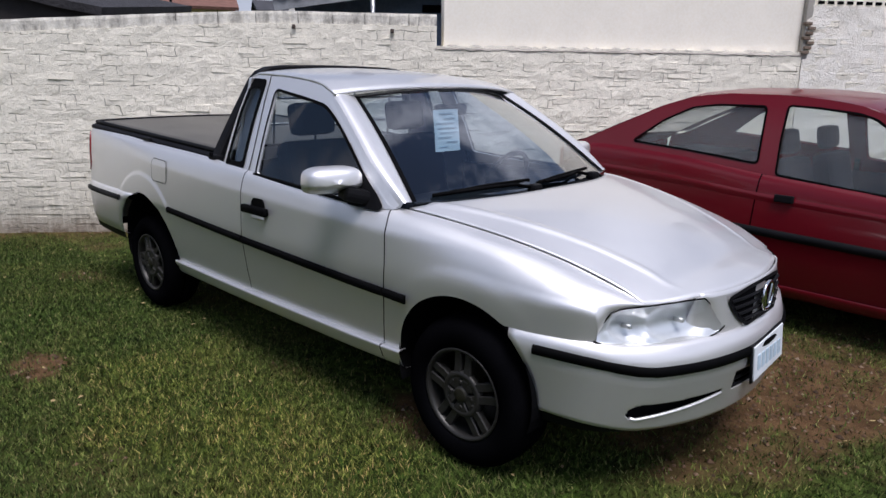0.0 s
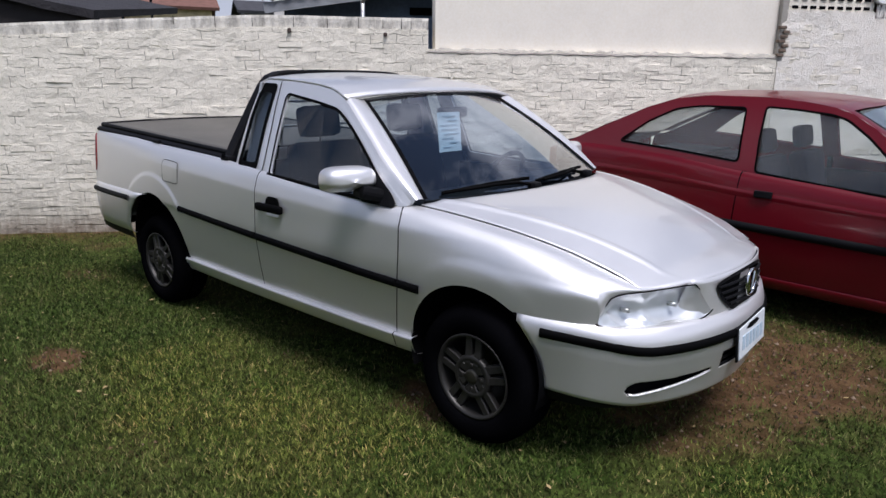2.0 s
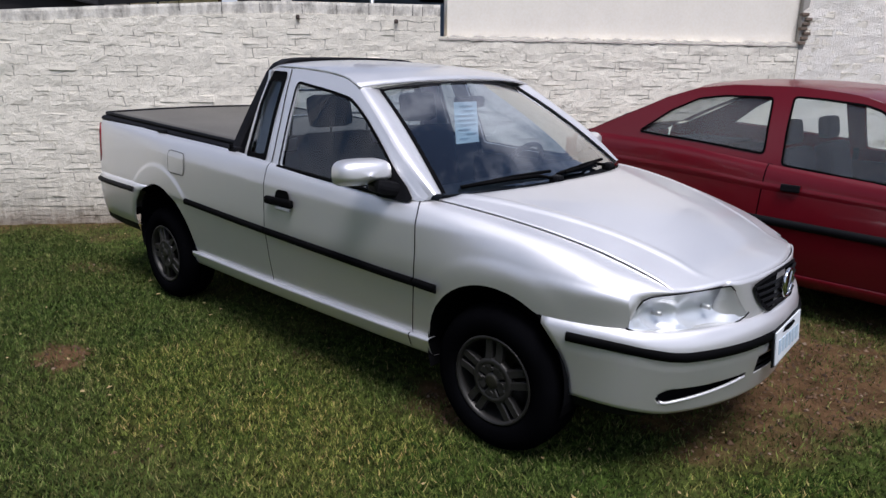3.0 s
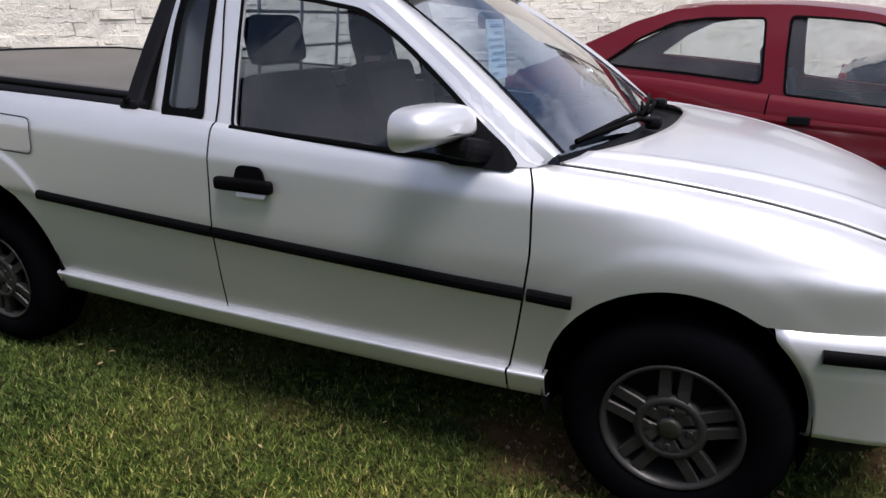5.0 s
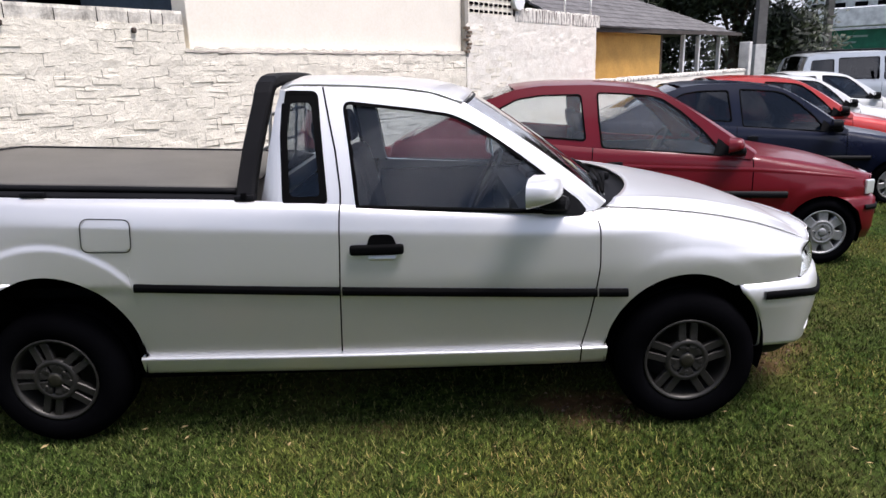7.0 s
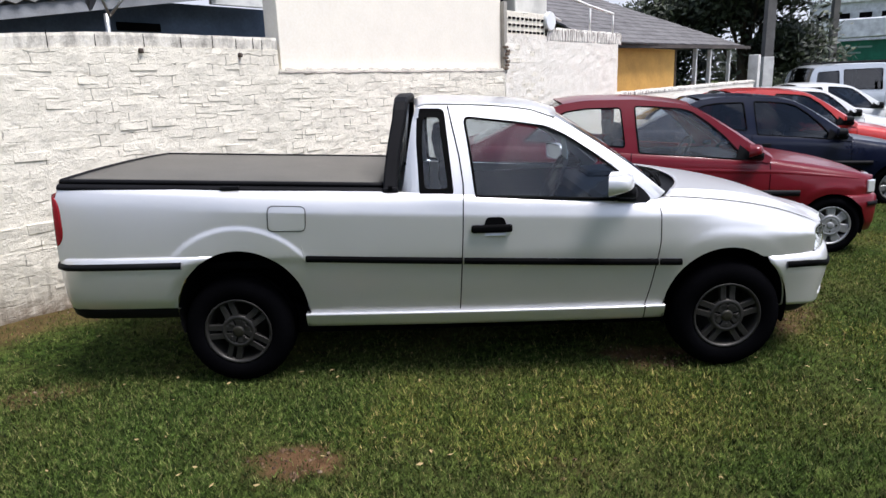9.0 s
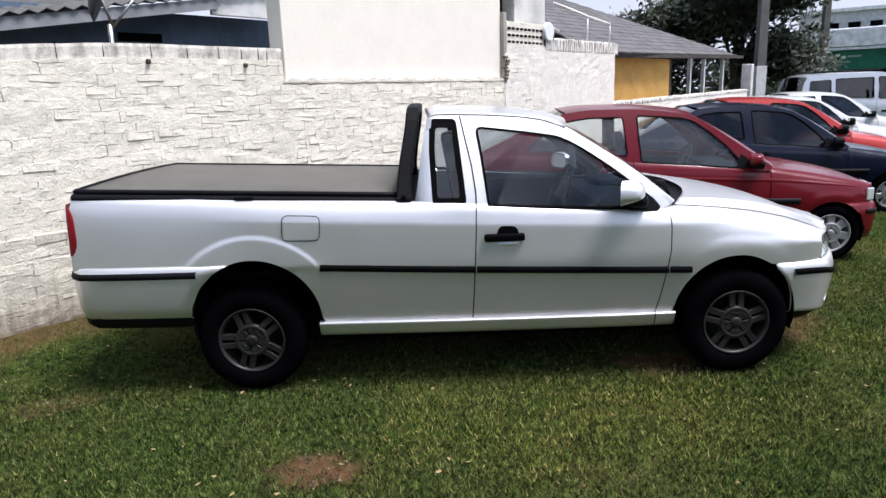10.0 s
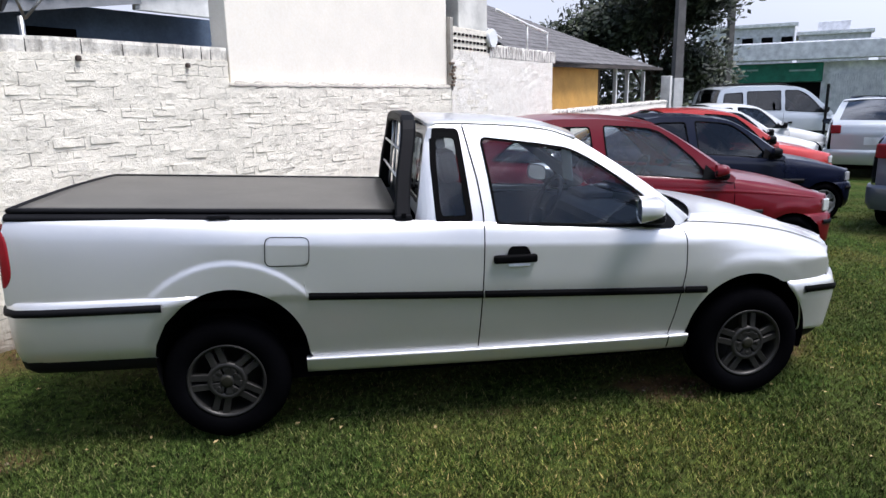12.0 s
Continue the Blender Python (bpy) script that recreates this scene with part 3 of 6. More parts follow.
        for xa, xb in ((0.37, 2.158), (2.164, 2.268)):
            P = []
            for k in range(11):
                x = xa + (xb - xa) * k / 10
                w = float(S.wide(x)[0])
                zt = 0.376 - 0.008 * (x - 0.4)
                P.append([(x, sd * (w + a), zt + b) for a, b in ((-0.07, 0.004), (-0.036, 0.003), (-0.031, 0.0), (-0.029, -0.005), (-0.031, -0.012), (-0.038, -0.030), (-0.046, -0.052), (-0.056, -0.070), (-0.07, -0.080), (-0.10, -0.085))])
            part("sill", grid(P), SILVER, car, "", True)
        well(car, 0.045, 0.397, 0.345, sd, 0.80, 0.45)
        well(car, 2.585, 0.342, 0.328, sd, 0.785, 0.42)
        # seam of the wing to the sill and the dark gap behind the door lines
        for fn in (rear_edge, front_edge):
            P = [[(fn(s) + e, sd * (float(S.section(fn(s))(s)[0]) - 0.012), float(S.section(fn(s))(s)[1])) for e in (-0.02, 0.02)] for s in [k / 16 for k in range(17)]]
            part("door_gap", grid(P), DARK, car)
    cap = round_poly([(0.213, 0.833), (0.410, 0.828), (0.418, 0.958), (0.221, 0.967)], 0.035)
    
    def wcap(o):
        """The bed side's own surface at (x, z), o proud of it."""
        def f(x, z):
            c, a, b = S.section(x), 0.42, 1.0
            for _ in range(16):
                m = (a + b) / 2
                a, b = (m, b) if c(m)[1] < z else (a, m)
            return (x, -(o + float(c(a)[0]) + S.lift(x, z)), z)
        return f
    part("fuel_flap", grid([[wcap(0.003)(x0 + (x1 - x0) * i / 8, z) for i in range(9)] for z, x0, x1 in [(0.838 + 0.118 * j / 24, 0.2195 + 0.008 * j / 24 + e, 0.4055 + 0.008 * j / 24 - e) for j in range(25) for e in (0.022 * max(0.0, 1 - min(j, 24 - j) / 4) ** 2,)]]), SILVER, car)
    part("flap_gap", ring(cap, inset(cap, 0.004), wcap(0.0045)), ALLOY, car)

    # cab sides
    outline = [(0.90, 1.000), (0.915, 1.06), (0.94, 1.22), (0.965, 1.36), (0.985, 1.415), (1.03, 1.432), (1.265, 1.423), (1.45, 1.408), (1.58, 1.388), (1.68, 1.352), (1.75, 1.312),
               (1.85, 1.245), (1.98, 1.155), (2.12, 1.05), (2.235, 0.952), (2.21, 0.927), (2.0, 0.936), (1.7, 0.95), (1.3, 0.978), (1.1, 0.99)]
    quarter = round_poly([(1.000, 0.994), (1.162, 0.990), (1.143, 1.20), (1.124, 1.405), (0.997, 1.410), (0.990, 1.25)], 0.022)
    door_win = round_poly([(1.283, 0.967), (1.7, 0.946), (2.150, 0.924), (2.135, 0.968), (2.062, 1.026), (1.99, 1.087), (1.90, 1.155), (1.808, 1.220), (1.724, 1.270), (1.655, 1.303), (1.506, 1.328), (1.234, 1.364), (1.26, 1.18)], 0.03)
    for sd in (-1, 1):
        side_glass(car, S, sd, outline, [quarter, door_win], SILVER, [GLASS, GLASS], ["quarter_window", "door_window"])
        at = lambda o: (lambda x, z: (x, sd * (S.gw(z) + o - S.tuck(x)), z))
        # the broad dark rim of the fixed quarter pane, and the black corner under the mirror
        pane = round_poly([(1.020, 1.020), (1.138, 1.017), (1.120, 1.20), (1.104, 1.366), (1.020, 1.370), (1.012, 1.25)], 0.022)
        part("window_rim", ring(inset(quarter, -0.004), pane, at(0.0012)), STRIP, car, "black rim of fixed pane")
        part("mirror_base", fill(round_poly([(1.985, 0.928), (2.155, 0.918), (2.172, 0.934), (2.14, 0.976), (2.062, 1.036), (2.02, 1.07), (1.99, 1.05)], 0.02), [], at(0.008)), BLACK, car, "black mirror base")
        gap = [(1.150, 1.425), (1.175, 1.30), (1.20, 1.18), (1.217, 1.04), (1.217, 0.97)]
        P = [[at(0.0025)(x + e, z) for e in (-0.0035, 0.0035)] for x, z in gap]
        part("door_gap", grid(P), DARK, car)
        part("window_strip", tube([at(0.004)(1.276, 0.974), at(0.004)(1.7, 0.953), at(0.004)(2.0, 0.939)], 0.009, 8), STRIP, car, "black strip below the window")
        mirror(car, 1.995, sd * 0.885, 1.018, sd, SILVER)
    top = [(0.985, 1.415), (1.03, 1.432), (1.265, 1.423), (1.45, 1.408), (1.58, 1.388), (1.68, 1.352), (1.70, 1.345)]
    part("roof", roof_grid(S, top, 0.035, 0.07, 0.02), SILVER, car, "", True, 0.01)
    ws_t, ws_b = (1.70, 0.528, 1.336), (2.255, 0.708, 0.950)
    P = screen_grid(ws_t, ws_b, 0.075, 0.11)
    scr = part("windscreen", grid(P), SCREEN, car, "clear windscreen", True)
    for sd in (0, -1):
        edge = [r[sd] for r in P]
        s = -1 if sd == 0 else 1
        inner = [(x + 0.010, y - s * 0.016, z + 0.006) for x, y, z in edge]
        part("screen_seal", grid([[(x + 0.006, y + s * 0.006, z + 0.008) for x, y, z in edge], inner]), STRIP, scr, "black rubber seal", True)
        # windscreen pillar from the side frame to the pane
        fr = curve_fn([(1.345, 1.70), (1.312, 1.75), (1.245, 1.85), (1.155, 1.98), (1.05, 2.12), (0.945, 2.24)][::-1])
        rows = []
        for k in range(15):
            z = 1.345 + (0.945 - 1.345) * k / 14
            xo = float(fr(z)[0])
            i = k / 14 * (len(edge) - 1)
            a, b = edge[int(i)], edge[min(int(i) + 1, len(edge) - 1)]
            e = [a[q] + (b[q] - a[q]) * (i - int(i)) for q in range(3)]
            o = (xo, s * (S.gw(z) - S.tuck(xo)), z)
            zi, xi = max(z - 0.03, 0.932), xo - 0.022
            e = (e[0] + 0.004, e[1] + s * 0.004, e[2] + 0.006)
            row = [(xi, s * (S.gw(zi) - S.tuck(xi) + 0.0015), zi), (xo - 0.008, s * (S.gw(z) - S.tuck(xo) + 0.004), max(z - 0.010, 0.932))]
            for q in range(1, 7):
                u = q / 6
                r = 0.013 * math.sin(math.pi * u ** 0.8)
                row.append((o[0] + (e[0] - o[0]) * u + 0.6 * r, o[1] + (e[1] - o[1]) * u + s * (r + 0.003 * (1 - u)), o[2] + (e[2] - o[2]) * u + 0.7 * r))
            rows.append(row)
        part("screen_pillar", grid(rows), SILVER, car, "", True)
    part("screen_header", grid([[(x - 0.05, y, z + 0.008) for x, y, z in P[0]], [(x - 0.012, y, z + 0.005) for x, y, z in P[0]], [(x + 0.008, y * 0.985, z - 0.002) for x, y, z in P[0]]]), SILVER, car, "", True)
    part("header_seal", grid([[(x + 0.004, y * 0.995, z + 0.004) for x, y, z in P[0]], [(x + 0.014, y * 0.985, z - 0.004) for x, y, z in P[0]]]), BLACK, scr, "", True)

    # bonnet, scuttle, wipers
    rear = lambda t: 2.47 - 0.21 * abs(t) ** 2.6
    cf = curve_fn([(2.2, 0.02), (2.45, 0.055), (2.8, 0.062), (3.05, 0.058), (3.2, 0.040), (3.33, 0.018)])
    part("bonnet", hood_grid(S, rear, lambda x: float(cf(x)[0]), 0.1, 40, 180, 0.026), SILVER, car, "", True, 0.008)
    P2 = []
    for i in range(6):
        u = i / 5
        row = []
        for j in range(21):
            t = -1 + 2 * j / 20
            xb = 2.268 + 0.11 * (1 - t * t) - 0.02
            xa = rear(t) + 0.012
            w = 0.696 + (0.71 - 0.696) * u
            row.append((xb + (xa - xb) * u, t * w, 0.944 + (0.918 - 0.944) * u + 0.03 * (1 - t * t) * u - 0.02 * math.sin(math.pi * u)))
        P2.append(row)
    part("scuttle", grid(P2), BLACK, car, "black plastic grille under windscreen", True)
    for y0, y1, x0, x1 in ((-0.10, -0.56, 2.40, 2.285), (0.46, 0.04, 2.35, 2.36)):
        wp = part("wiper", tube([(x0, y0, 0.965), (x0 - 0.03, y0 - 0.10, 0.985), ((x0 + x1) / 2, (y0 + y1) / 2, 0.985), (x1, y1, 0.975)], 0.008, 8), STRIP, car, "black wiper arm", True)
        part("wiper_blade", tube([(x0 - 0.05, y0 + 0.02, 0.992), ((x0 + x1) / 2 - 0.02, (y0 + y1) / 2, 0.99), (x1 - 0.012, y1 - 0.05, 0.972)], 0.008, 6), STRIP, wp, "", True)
        part("wiper_cap", box(x0, y0, 0.962, 0.05, 0.06, 0.04, 0.015), BLACK, wp)

    # nose: bumper, grille, lamps
    (rx, rz, rr), (fx, fz, fr_) = S.arches

    def front_half(z):
        d = max(0.0, fr_**2 - (z - fz) ** 2)
        return S.plan(max(fx + math.sqrt(d), 2.80), 10, 190)

    def hole(P, i, j):
        q = [P[i][j], P[i + 1][j], P[i][j + 1], P[i + 1][j + 1]]
        y, z = sum(p[1] for p in q) / 4, sum(p[2] for p in q) / 4
        w = abs(y)
        mid, high = 0.358 + 0.075 * (0.61 - w), 0.007 + 0.066 * max(0.0, w - 0.27)
        return 0.268 < w < 0.62 and ((z - mid) / high) ** 2 + (max(0.0, w - 0.585) / 0.03) ** 2 < 1 or 0.372 < z < 0.445 and w < 0.215

    prof = [(-0.03, 0.612), (0.000, 0.610), (0.018, 0.602), (0.030, 0.58), (0.032, 0.54), (0.029, 0.515)]
    prof += [(0.0285 - 0.0007 * k, 0.505 - 0.004 * k) for k in range(41)] + [(-0.006, 0.335), (-0.05, 0.328)]
    part("front_bumper", band(front_half, prof, hole, 0.05, 0.024), SILVER, car, "", True, 0.004)
    part("bumper_recess", band(lambda z: S.plan(2.95), [(-0.01, 0.51), (-0.03, 0.45), (-0.02, 0.39), (-0.01, 0.345)], None, 0.05, 0.024), DARK, car)
    for z in (0.375, 0.40, 0.425):
        part("intake_slat", tube([(S.nose_x(y) + 0.01, y, z) for y in [0.28 * (k / 8 * 2 - 1) for k in range(9)]], 0.006, 6), BLACK, car)
    # rolled edges of the two slots
    def on_bumper(y, z):
        t = min(1.0, max(0.0, (0.80 - abs(y)) / 0.25))
        off = 0.0285 - 0.175 * (0.505 - z - 0.05 * t * t * (3 - 2 * t))
        sl = -0.84 * y - 1.28 * y**3
        n = math.hypot(1, sl)
        return Vector((S.nose_x(y) + off / n, y - off * sl / n, z))

    for sd in (-1, 1):
        for nm, e, rad in (("slot_lip", -1, 0.0065), ("slot_edge", 1, 0.004)):
            way = []
            for k in range(25):
                w = 0.275 + 0.333 * k / 24
                cut = math.sqrt(max(0.0, 1 - (max(0.0, w - 0.585) / 0.03) ** 2))
                way.append(on_bumper(sd * (w - 0.012), 0.358 + 0.075 * (0.61 - w) + e * ((0.007 + 0.066 * max(0.0, w - 0.27)) * cut + (0.002 if e > 0 else 0.004))))
            part(nm, tube(way, rad, 8), SILVER, car, "", True)
    strip = [(0.030, 0.576), (0.044, 0.570), (0.047, 0.556), (0.044, 0.542), (0.030, 0.536)]
    part("bumper_strip", band(lambda z: S.plan(2.90), strip, None, 0.05, 0.024), STRIP, car, "black rubber strip", True)
    part("front_valance", band(lambda z: S.plan(2.92), [(-0.016, 0.338), (-0.03, 0.305), (-0.06, 0.28)], None, 0.03, 0.02), BLACK, car, "black lip", True)
    # middle piece between the lamps
    P = []
    for v in range(9):
        z = 0.580 + (0.738 - 0.580) * v / 8
        P.append([(S.nose_x(y) + 0.004 - 0.018 * v / 8 - 0.03 * max(0.0, (abs(y) - 0.27 - 0.07 * (v / 8) ** 2) / 0.06) ** 1.5, y, z) for y in [0.37 * (k / 40 * 2 - 1) for k in range(41)]])
    part("grille_surround", grid(P), SILVER, car, "", True, 0.004)
    gr = round_poly([(-0.15, 0.598), (0.15, 0.598), (0.215, 0.65), (0.25, 0.706), (0.12, 0.727), (-0.12, 0.727), (-0.25, 0.706), (-0.215, 0.65)], 0.02)
    nose3 = lambda o: (lambda y, z: (S.nose_x(y) + 0.006 + o - 0.018 * (z - 0.58) / 0.154, y, z))
    gg = part("grille", fill(gr, [], nose3(0.002)), DARK, car, "black slatted grille")
    for z, w in ((0.618, 0.165), (0.643, 0.20), (0.668, 0.222), (0.693, 0.236)):
        part("slat", tube([nose3(0.006)(y, z) for y in [w * (k / 8 * 2 - 1) for k in range(9)]], 0.006, 6), BLACK, gg)
    part("grille_frame", ring(inset(gr, -0.006), inset(gr, 0.008), nose3(0.006)), BLACK, gg)
    # plain round badge, left unlettered
    m = Matrix.Translation((3.376, 0, 0.675)) @ pose(0, 0, 0, 0, 0, 90)
    bd = part("badge", tube([m @ Vector((0.052 * math.cos(a), 0, 0.052 * math.sin(a))) for a in [2 * math.pi * k / 28 for k in range(28)]], 0.006, 8, 1.0, True), CHROME, car, "plain chrome ring badge", True)
    for a in (-0.022, 0.022):
        part("badge_bar", tube([m @ Vector((a * 0.6, 0, -0.036)), m @ Vector((a * 1.5, 0, 0.042))], 0.006, 6), CHROME, bd)
    part("badge_disc", lathe([(0.0, 0.0), (0.05, 0.0)], 28), DARK, bd).matrix_basis = m
    for sd in (-1, 1):
        headlight(car, S, 0.266, 0.694, [(0.266, 0.614), (0.30, 0.597), (0.36, 0.586), (0.434, 0.580), (0.54, 0.576), (0.61, 0.581), (0.67, 0.596), (0.694, 0.606)],
                  [(0.266, 0.622), (0.30, 0.668), (0.33, 0.704), (0.352, 0.722), (0.42, 0.724), (0.49, 0.722), (0.556, 0.718), (0.61, 0.715), (0.634, 0.710), (0.652, 0.699), (0.674, 0.655), (0.694, 0.612)], sd)
    # wing skin folded in to each lamp's edge
    hi = curve_fn([(0.52, 0.721), (0.556, 0.718), (0.61, 0.715), (0.634, 0.710), (0.652, 0.699), (0.674, 0.655), (0.694, 0.612)])
    for sd in (-1, 1):
        P = []
        for k in range(21):
            u = k / 20
            xw = float(fend(u)[0])
            c, lo_, up_ = S.section(xw), 0.0, 1.0
            for _ in range(14):
                m = (lo_ + up_) / 2
                lo_, up_ = (m, up_) if c(m)[1] < S.low(xw) else (lo_, m)
            w, z = (float(q) for q in c(lo_ + (1 - lo_) * u))
            y = 0.694 - 0.048 * u / 0.55 if u < 0.55 else 0.646 - 0.094 * (u - 0.55) / 0.45
            zl, tuck = float(hi(y)[0]), 0.006 + 0.014 * min(1.0, u / 0.5)
            a, b = Vector((xw, sd * w, z)), Vector((S.nose_x(y) - tuck, sd * (y - 0.003), zl - 0.002))
            P.append([a, a.lerp(b, 0.3) + Vector((0.004, sd * 0.003, 0.003)), a.lerp(b, 0.7) + Vector((0.005, sd * 0.003, 0.003)), b])
        part("wing_corner", grid(P), SILVER, car, "", True)
    pl = part("number_plate", box(0, 0, 0, 0.006, 0.30, 0.128, 0.002, pose(3.404, 0.0, 0.464, 3, -4, 0)), PLATE, car, "white plate with plain bars")
    for k in range(6):
        part("plate_bar", box(0, 0, 0, 0.003, 0.026, 0.055, 0, pose(3.4085, -0.105 + 0.042 * k, 0.456, 3, -4, 0)), PLATE_BLUE, pl)
    part("plate_holder", box(0, 0, 0, 0.008, 0.325, 0.142, 0.003, pose(3.398, 0.0, 0.464, 3, -4, 0)), BLACK, pl)

    # tail: bumper, lamps, tailgate
    def rear_half(z, x0=-0.90):
        d = max(0.0, rr**2 - (z - rz) ** 2)
        xa = rx - math.sqrt(d)
        side_ = [(xa + (x0 + 0.06 - xa) * i / 8, float(S.wide(xa + (x0 + 0.06 - xa) * i / 8)[0])) for i in range(9)]
        return side_ + [(x0 + 0.015, 0.745), (x0 - 0.005, 0.70), (x0 - 0.02, 0.5), (x0 - 0.03, 0.25), (x0 - 0.035, 0)]

    def band_r(profile, x0=-0.90, xa=None):
        P = []
        for off, z in profile:
            h = rear_half(z, x0)
            if xa is not None:
                h = [(xa + (x0 + 0.06 - xa) * i / 8, float(S.wide(xa + (x0 + 0.06 - xa) * i / 8)[0])) for i in range(9)] + h[9:]
            P.append([(x, y, z) for x, y in wrap([(-a, b) for a, b in h], off)])
        return grid([[(-x, y, z) for x, y, z in r] for r in P])

    part("rear_bumper", band_r([(-0.02, 0.717), (0.010, 0.715), (0.022, 0.703), (0.026, 0.675), (0.024, 0.60), (0.016, 0.50), (0.0, 0.44), (-0.03, 0.425)]), SILVER, car, "", True, 0.004)
    part("rear_strip", band_r([(0.02, 0.692), (0.036, 0.687), (0.040, 0.673), (0.036, 0.659), (0.02, 0.653)], -0.90, -0.235), BLACK, car, "black rubber strip", True)
    part("rear_valance", band_r([(0.002, 0.448), (-0.01, 0.40), (-0.04, 0.375)]), BLACK, car, "black lower lip", True)
    part("tailgate", box(-0.885, 0, 0.90, 0.03, 1.40, 0.36, 0.01), SILVER, car)
    for sd in (-1, 1):
        P = []
        for i in range(13):
            v = i / 12
            z = 0.785 + 0.262 * v
            f_edge = -0.852 - 0.036 * (2 * v - 1) ** 4 - 0.012 * v
            row = []
            for j in range(6):
                x = f_edge + (-0.892 - f_edge) * j / 5
                c, a, b = S.section(x), 0.0, 1.0
                for _ in range(16):
                    m = (a + b) / 2
                    a, b = (m, b) if c(m)[1] < z else (a, m)
                row.append((x, sd * (float(c(a)[0]) + 0.005 * min(1, j)), z))
            y0 = abs(row[-1][1])
            for j in range(1, 7):
                a = math.pi / 2 * j / 6
                row.append((-0.892 - 0.028 * math.sin(a), sd * (y0 - 0.03 * (1 - math.cos(a)) - 0.09 * (j / 6) ** 2), z))
            P.append(row)
        part("tail_lamp", grid(P), LAMP_RED, car, "red tail lamp", True)

    # bed cover with its rails and straps
    P, nx, ny = [], 20, 16
    for i in range(nx + 1):
        x = -0.86 + 1.68 * i / nx
        zr = 1.110 - 0.045 * (x + 0.86)
        P.append([(x, 0.705 * t, zr + 0.012 * (1 - t * t) + 0.004 * math.sin(7 * x) * (1 - t * t)) for t in [-1 + 2 * j / ny for j in range(ny + 1)]])
    cv = part("bed_cover", grid(P), VINYL, car, "taut grey vinyl bed cover", True, 0.004)
    hem = [P[0][j] for j in range(ny + 1)]
    for edge in ([r[0] for r in P], [r[-1] for r in P], hem):
        part("cover_hem", tube(edge, 0.014, 8), BLACK, cv, "black hem", True)
    for sd in (-1, 1):
        Q = []
        for i in range(nx + 1):
            x = -0.87 + 1.72 * i / nx
            z = 1.104 - 0.045 * (x + 0.87)
            Q.append([(x, sd * y, z + b) for y, b in ((0.70, -0.002), (0.728, -0.006), (0.740, -0.014), (0.745, -0.024), (0.740, -0.034))])
        part("cover_rail", grid(Q), BLACK, cv, "black side rail", True)
        for x in (0.02,):
            part("cover_latch", box(x, sd * 0.752, 1.052, 0.10, 0.02, 0.022, 0.008), BLACK, cv)
    part("bed_floor", box(-0.04, 0, 0.62, 1.66, 1.3, 0.04), DARK, car)

    # roll bar behind the cab, with a steel grid
    rb = new("roll_bar")
    rb.parent = car
    rb["label"] = "black roll bar with steel window grid"
    path = [(0.0, -0.755, 0.985), (0.005, -0.705, 1.08), (0.02, -0.645, 1.195), (0.036, -0.602, 1.28), (0.05, -0.566, 1.35), (0.056, -0.541, 1.395), (0.06, -0.508, 1.43), (0.062, -0.46, 1.449), (0.064, -0.36, 1.459), (0.066, -0.18, 1.463), (0.066, 0, 1.464)]
    path = path + [(a, -y, z) for a, y, z in path[-2::-1]]
    P = []
    for i, (a, y, z) in enumerate(path):
        p0, p1 = path[max(i - 1, 0)], path[min(i + 1, len(path) - 1)]
        t = Vector((0, p1[1] - p0[1], p1[2] - p0[2])).normalized()
        nrm = Vector((0, -t.z, t.y))
        wd = 0.072
        q = []
        for dx, dn in ((0, -0.018), (0.010, -0.027), (wd - 0.010, -0.027), (wd, -0.018), (wd, 0.018), (wd - 0.010, 0.027), (0.010, 0.027), (0, 0.018)):
            q.append((0.806 + a + dx, y - nrm.y * dn * (1 if t.y >= 0 else 1), z - nrm.z * dn))
        P.append(q)
    v, f = grid(P, loop=True)
    f += [tuple(range(8)), tuple(range(len(v) - 8, len(v)))]
    part("bar", (v, f), BLACK, rb, "", False)
    for sd in (-1, 1):
        part("bar_foot", box(0.845, sd * 0.758, 1.000, 0.080, 0.052, 0.06, 0.012), BLACK, rb)
        part("foot_bolt", box(0.846, sd * 0.785, 1.030, 0.022, 0.012, 0.022, 0.003), DARK, rb)
    for y in (-0.42, -0.14, 0.14, 0.42):
        part("grid_bar", tube([(0.86, y, 1.03), (0.905, y, 1.47)], 0.007, 8), STEEL, rb, "", True)
    for z in (1.17, 1.31):
        part("grid_bar", tube([(0.83 + 0.09 * (z - 1.0), -0.65 + 0.42 * (z - 1.17), z), (0.83 + 0.09 * (z - 1.0), 0.65 - 0.42 * (z - 1.17), z)], 0.007, 8), STEEL, rb, "", True)

    # rear cab wall with its window
    rw = [(-0.70, 0.99), (0.70, 0.99), (0.62, 1.42), (-0.62, 1.42)]
    rwin = round_poly([(-0.56, 1.06), (0.56, 1.06), (0.50, 1.37), (-0.50, 1.37)], 0.04)
    back = lambda o: (lambda y, z: (0.925 + 0.14 * (z - 1.0) + o, y, z))
    part("cab_back", fill(rw, [rwin], back(0)), SILVER, car, "", False, 0.02)
    rg = part("rear_window", fill(rwin, [], back(0.008)), GLASS, car)
    rg.visible_shadow = False
    part("seal", ring(inset(rwin, -0.012), inset(rwin, 0.012), back(-0.003)), BLACK, rg)

    # inside
    part("cab_floor", box(1.55, 0, 0.40, 1.3, 1.42, 0.04), DARK, car)
    part("cab_lining", box(1.0, 0, 0.72, 0.05, 1.42, 0.56), DARK, car)
    for sd in (-1, 1):
        seat(car, 1.47, sd * 0.34, 0.42)
        part("door_lining", box(1.72, sd * 0.735, 0.66, 0.95, 0.03, 0.52, 0.01), DASH, car)
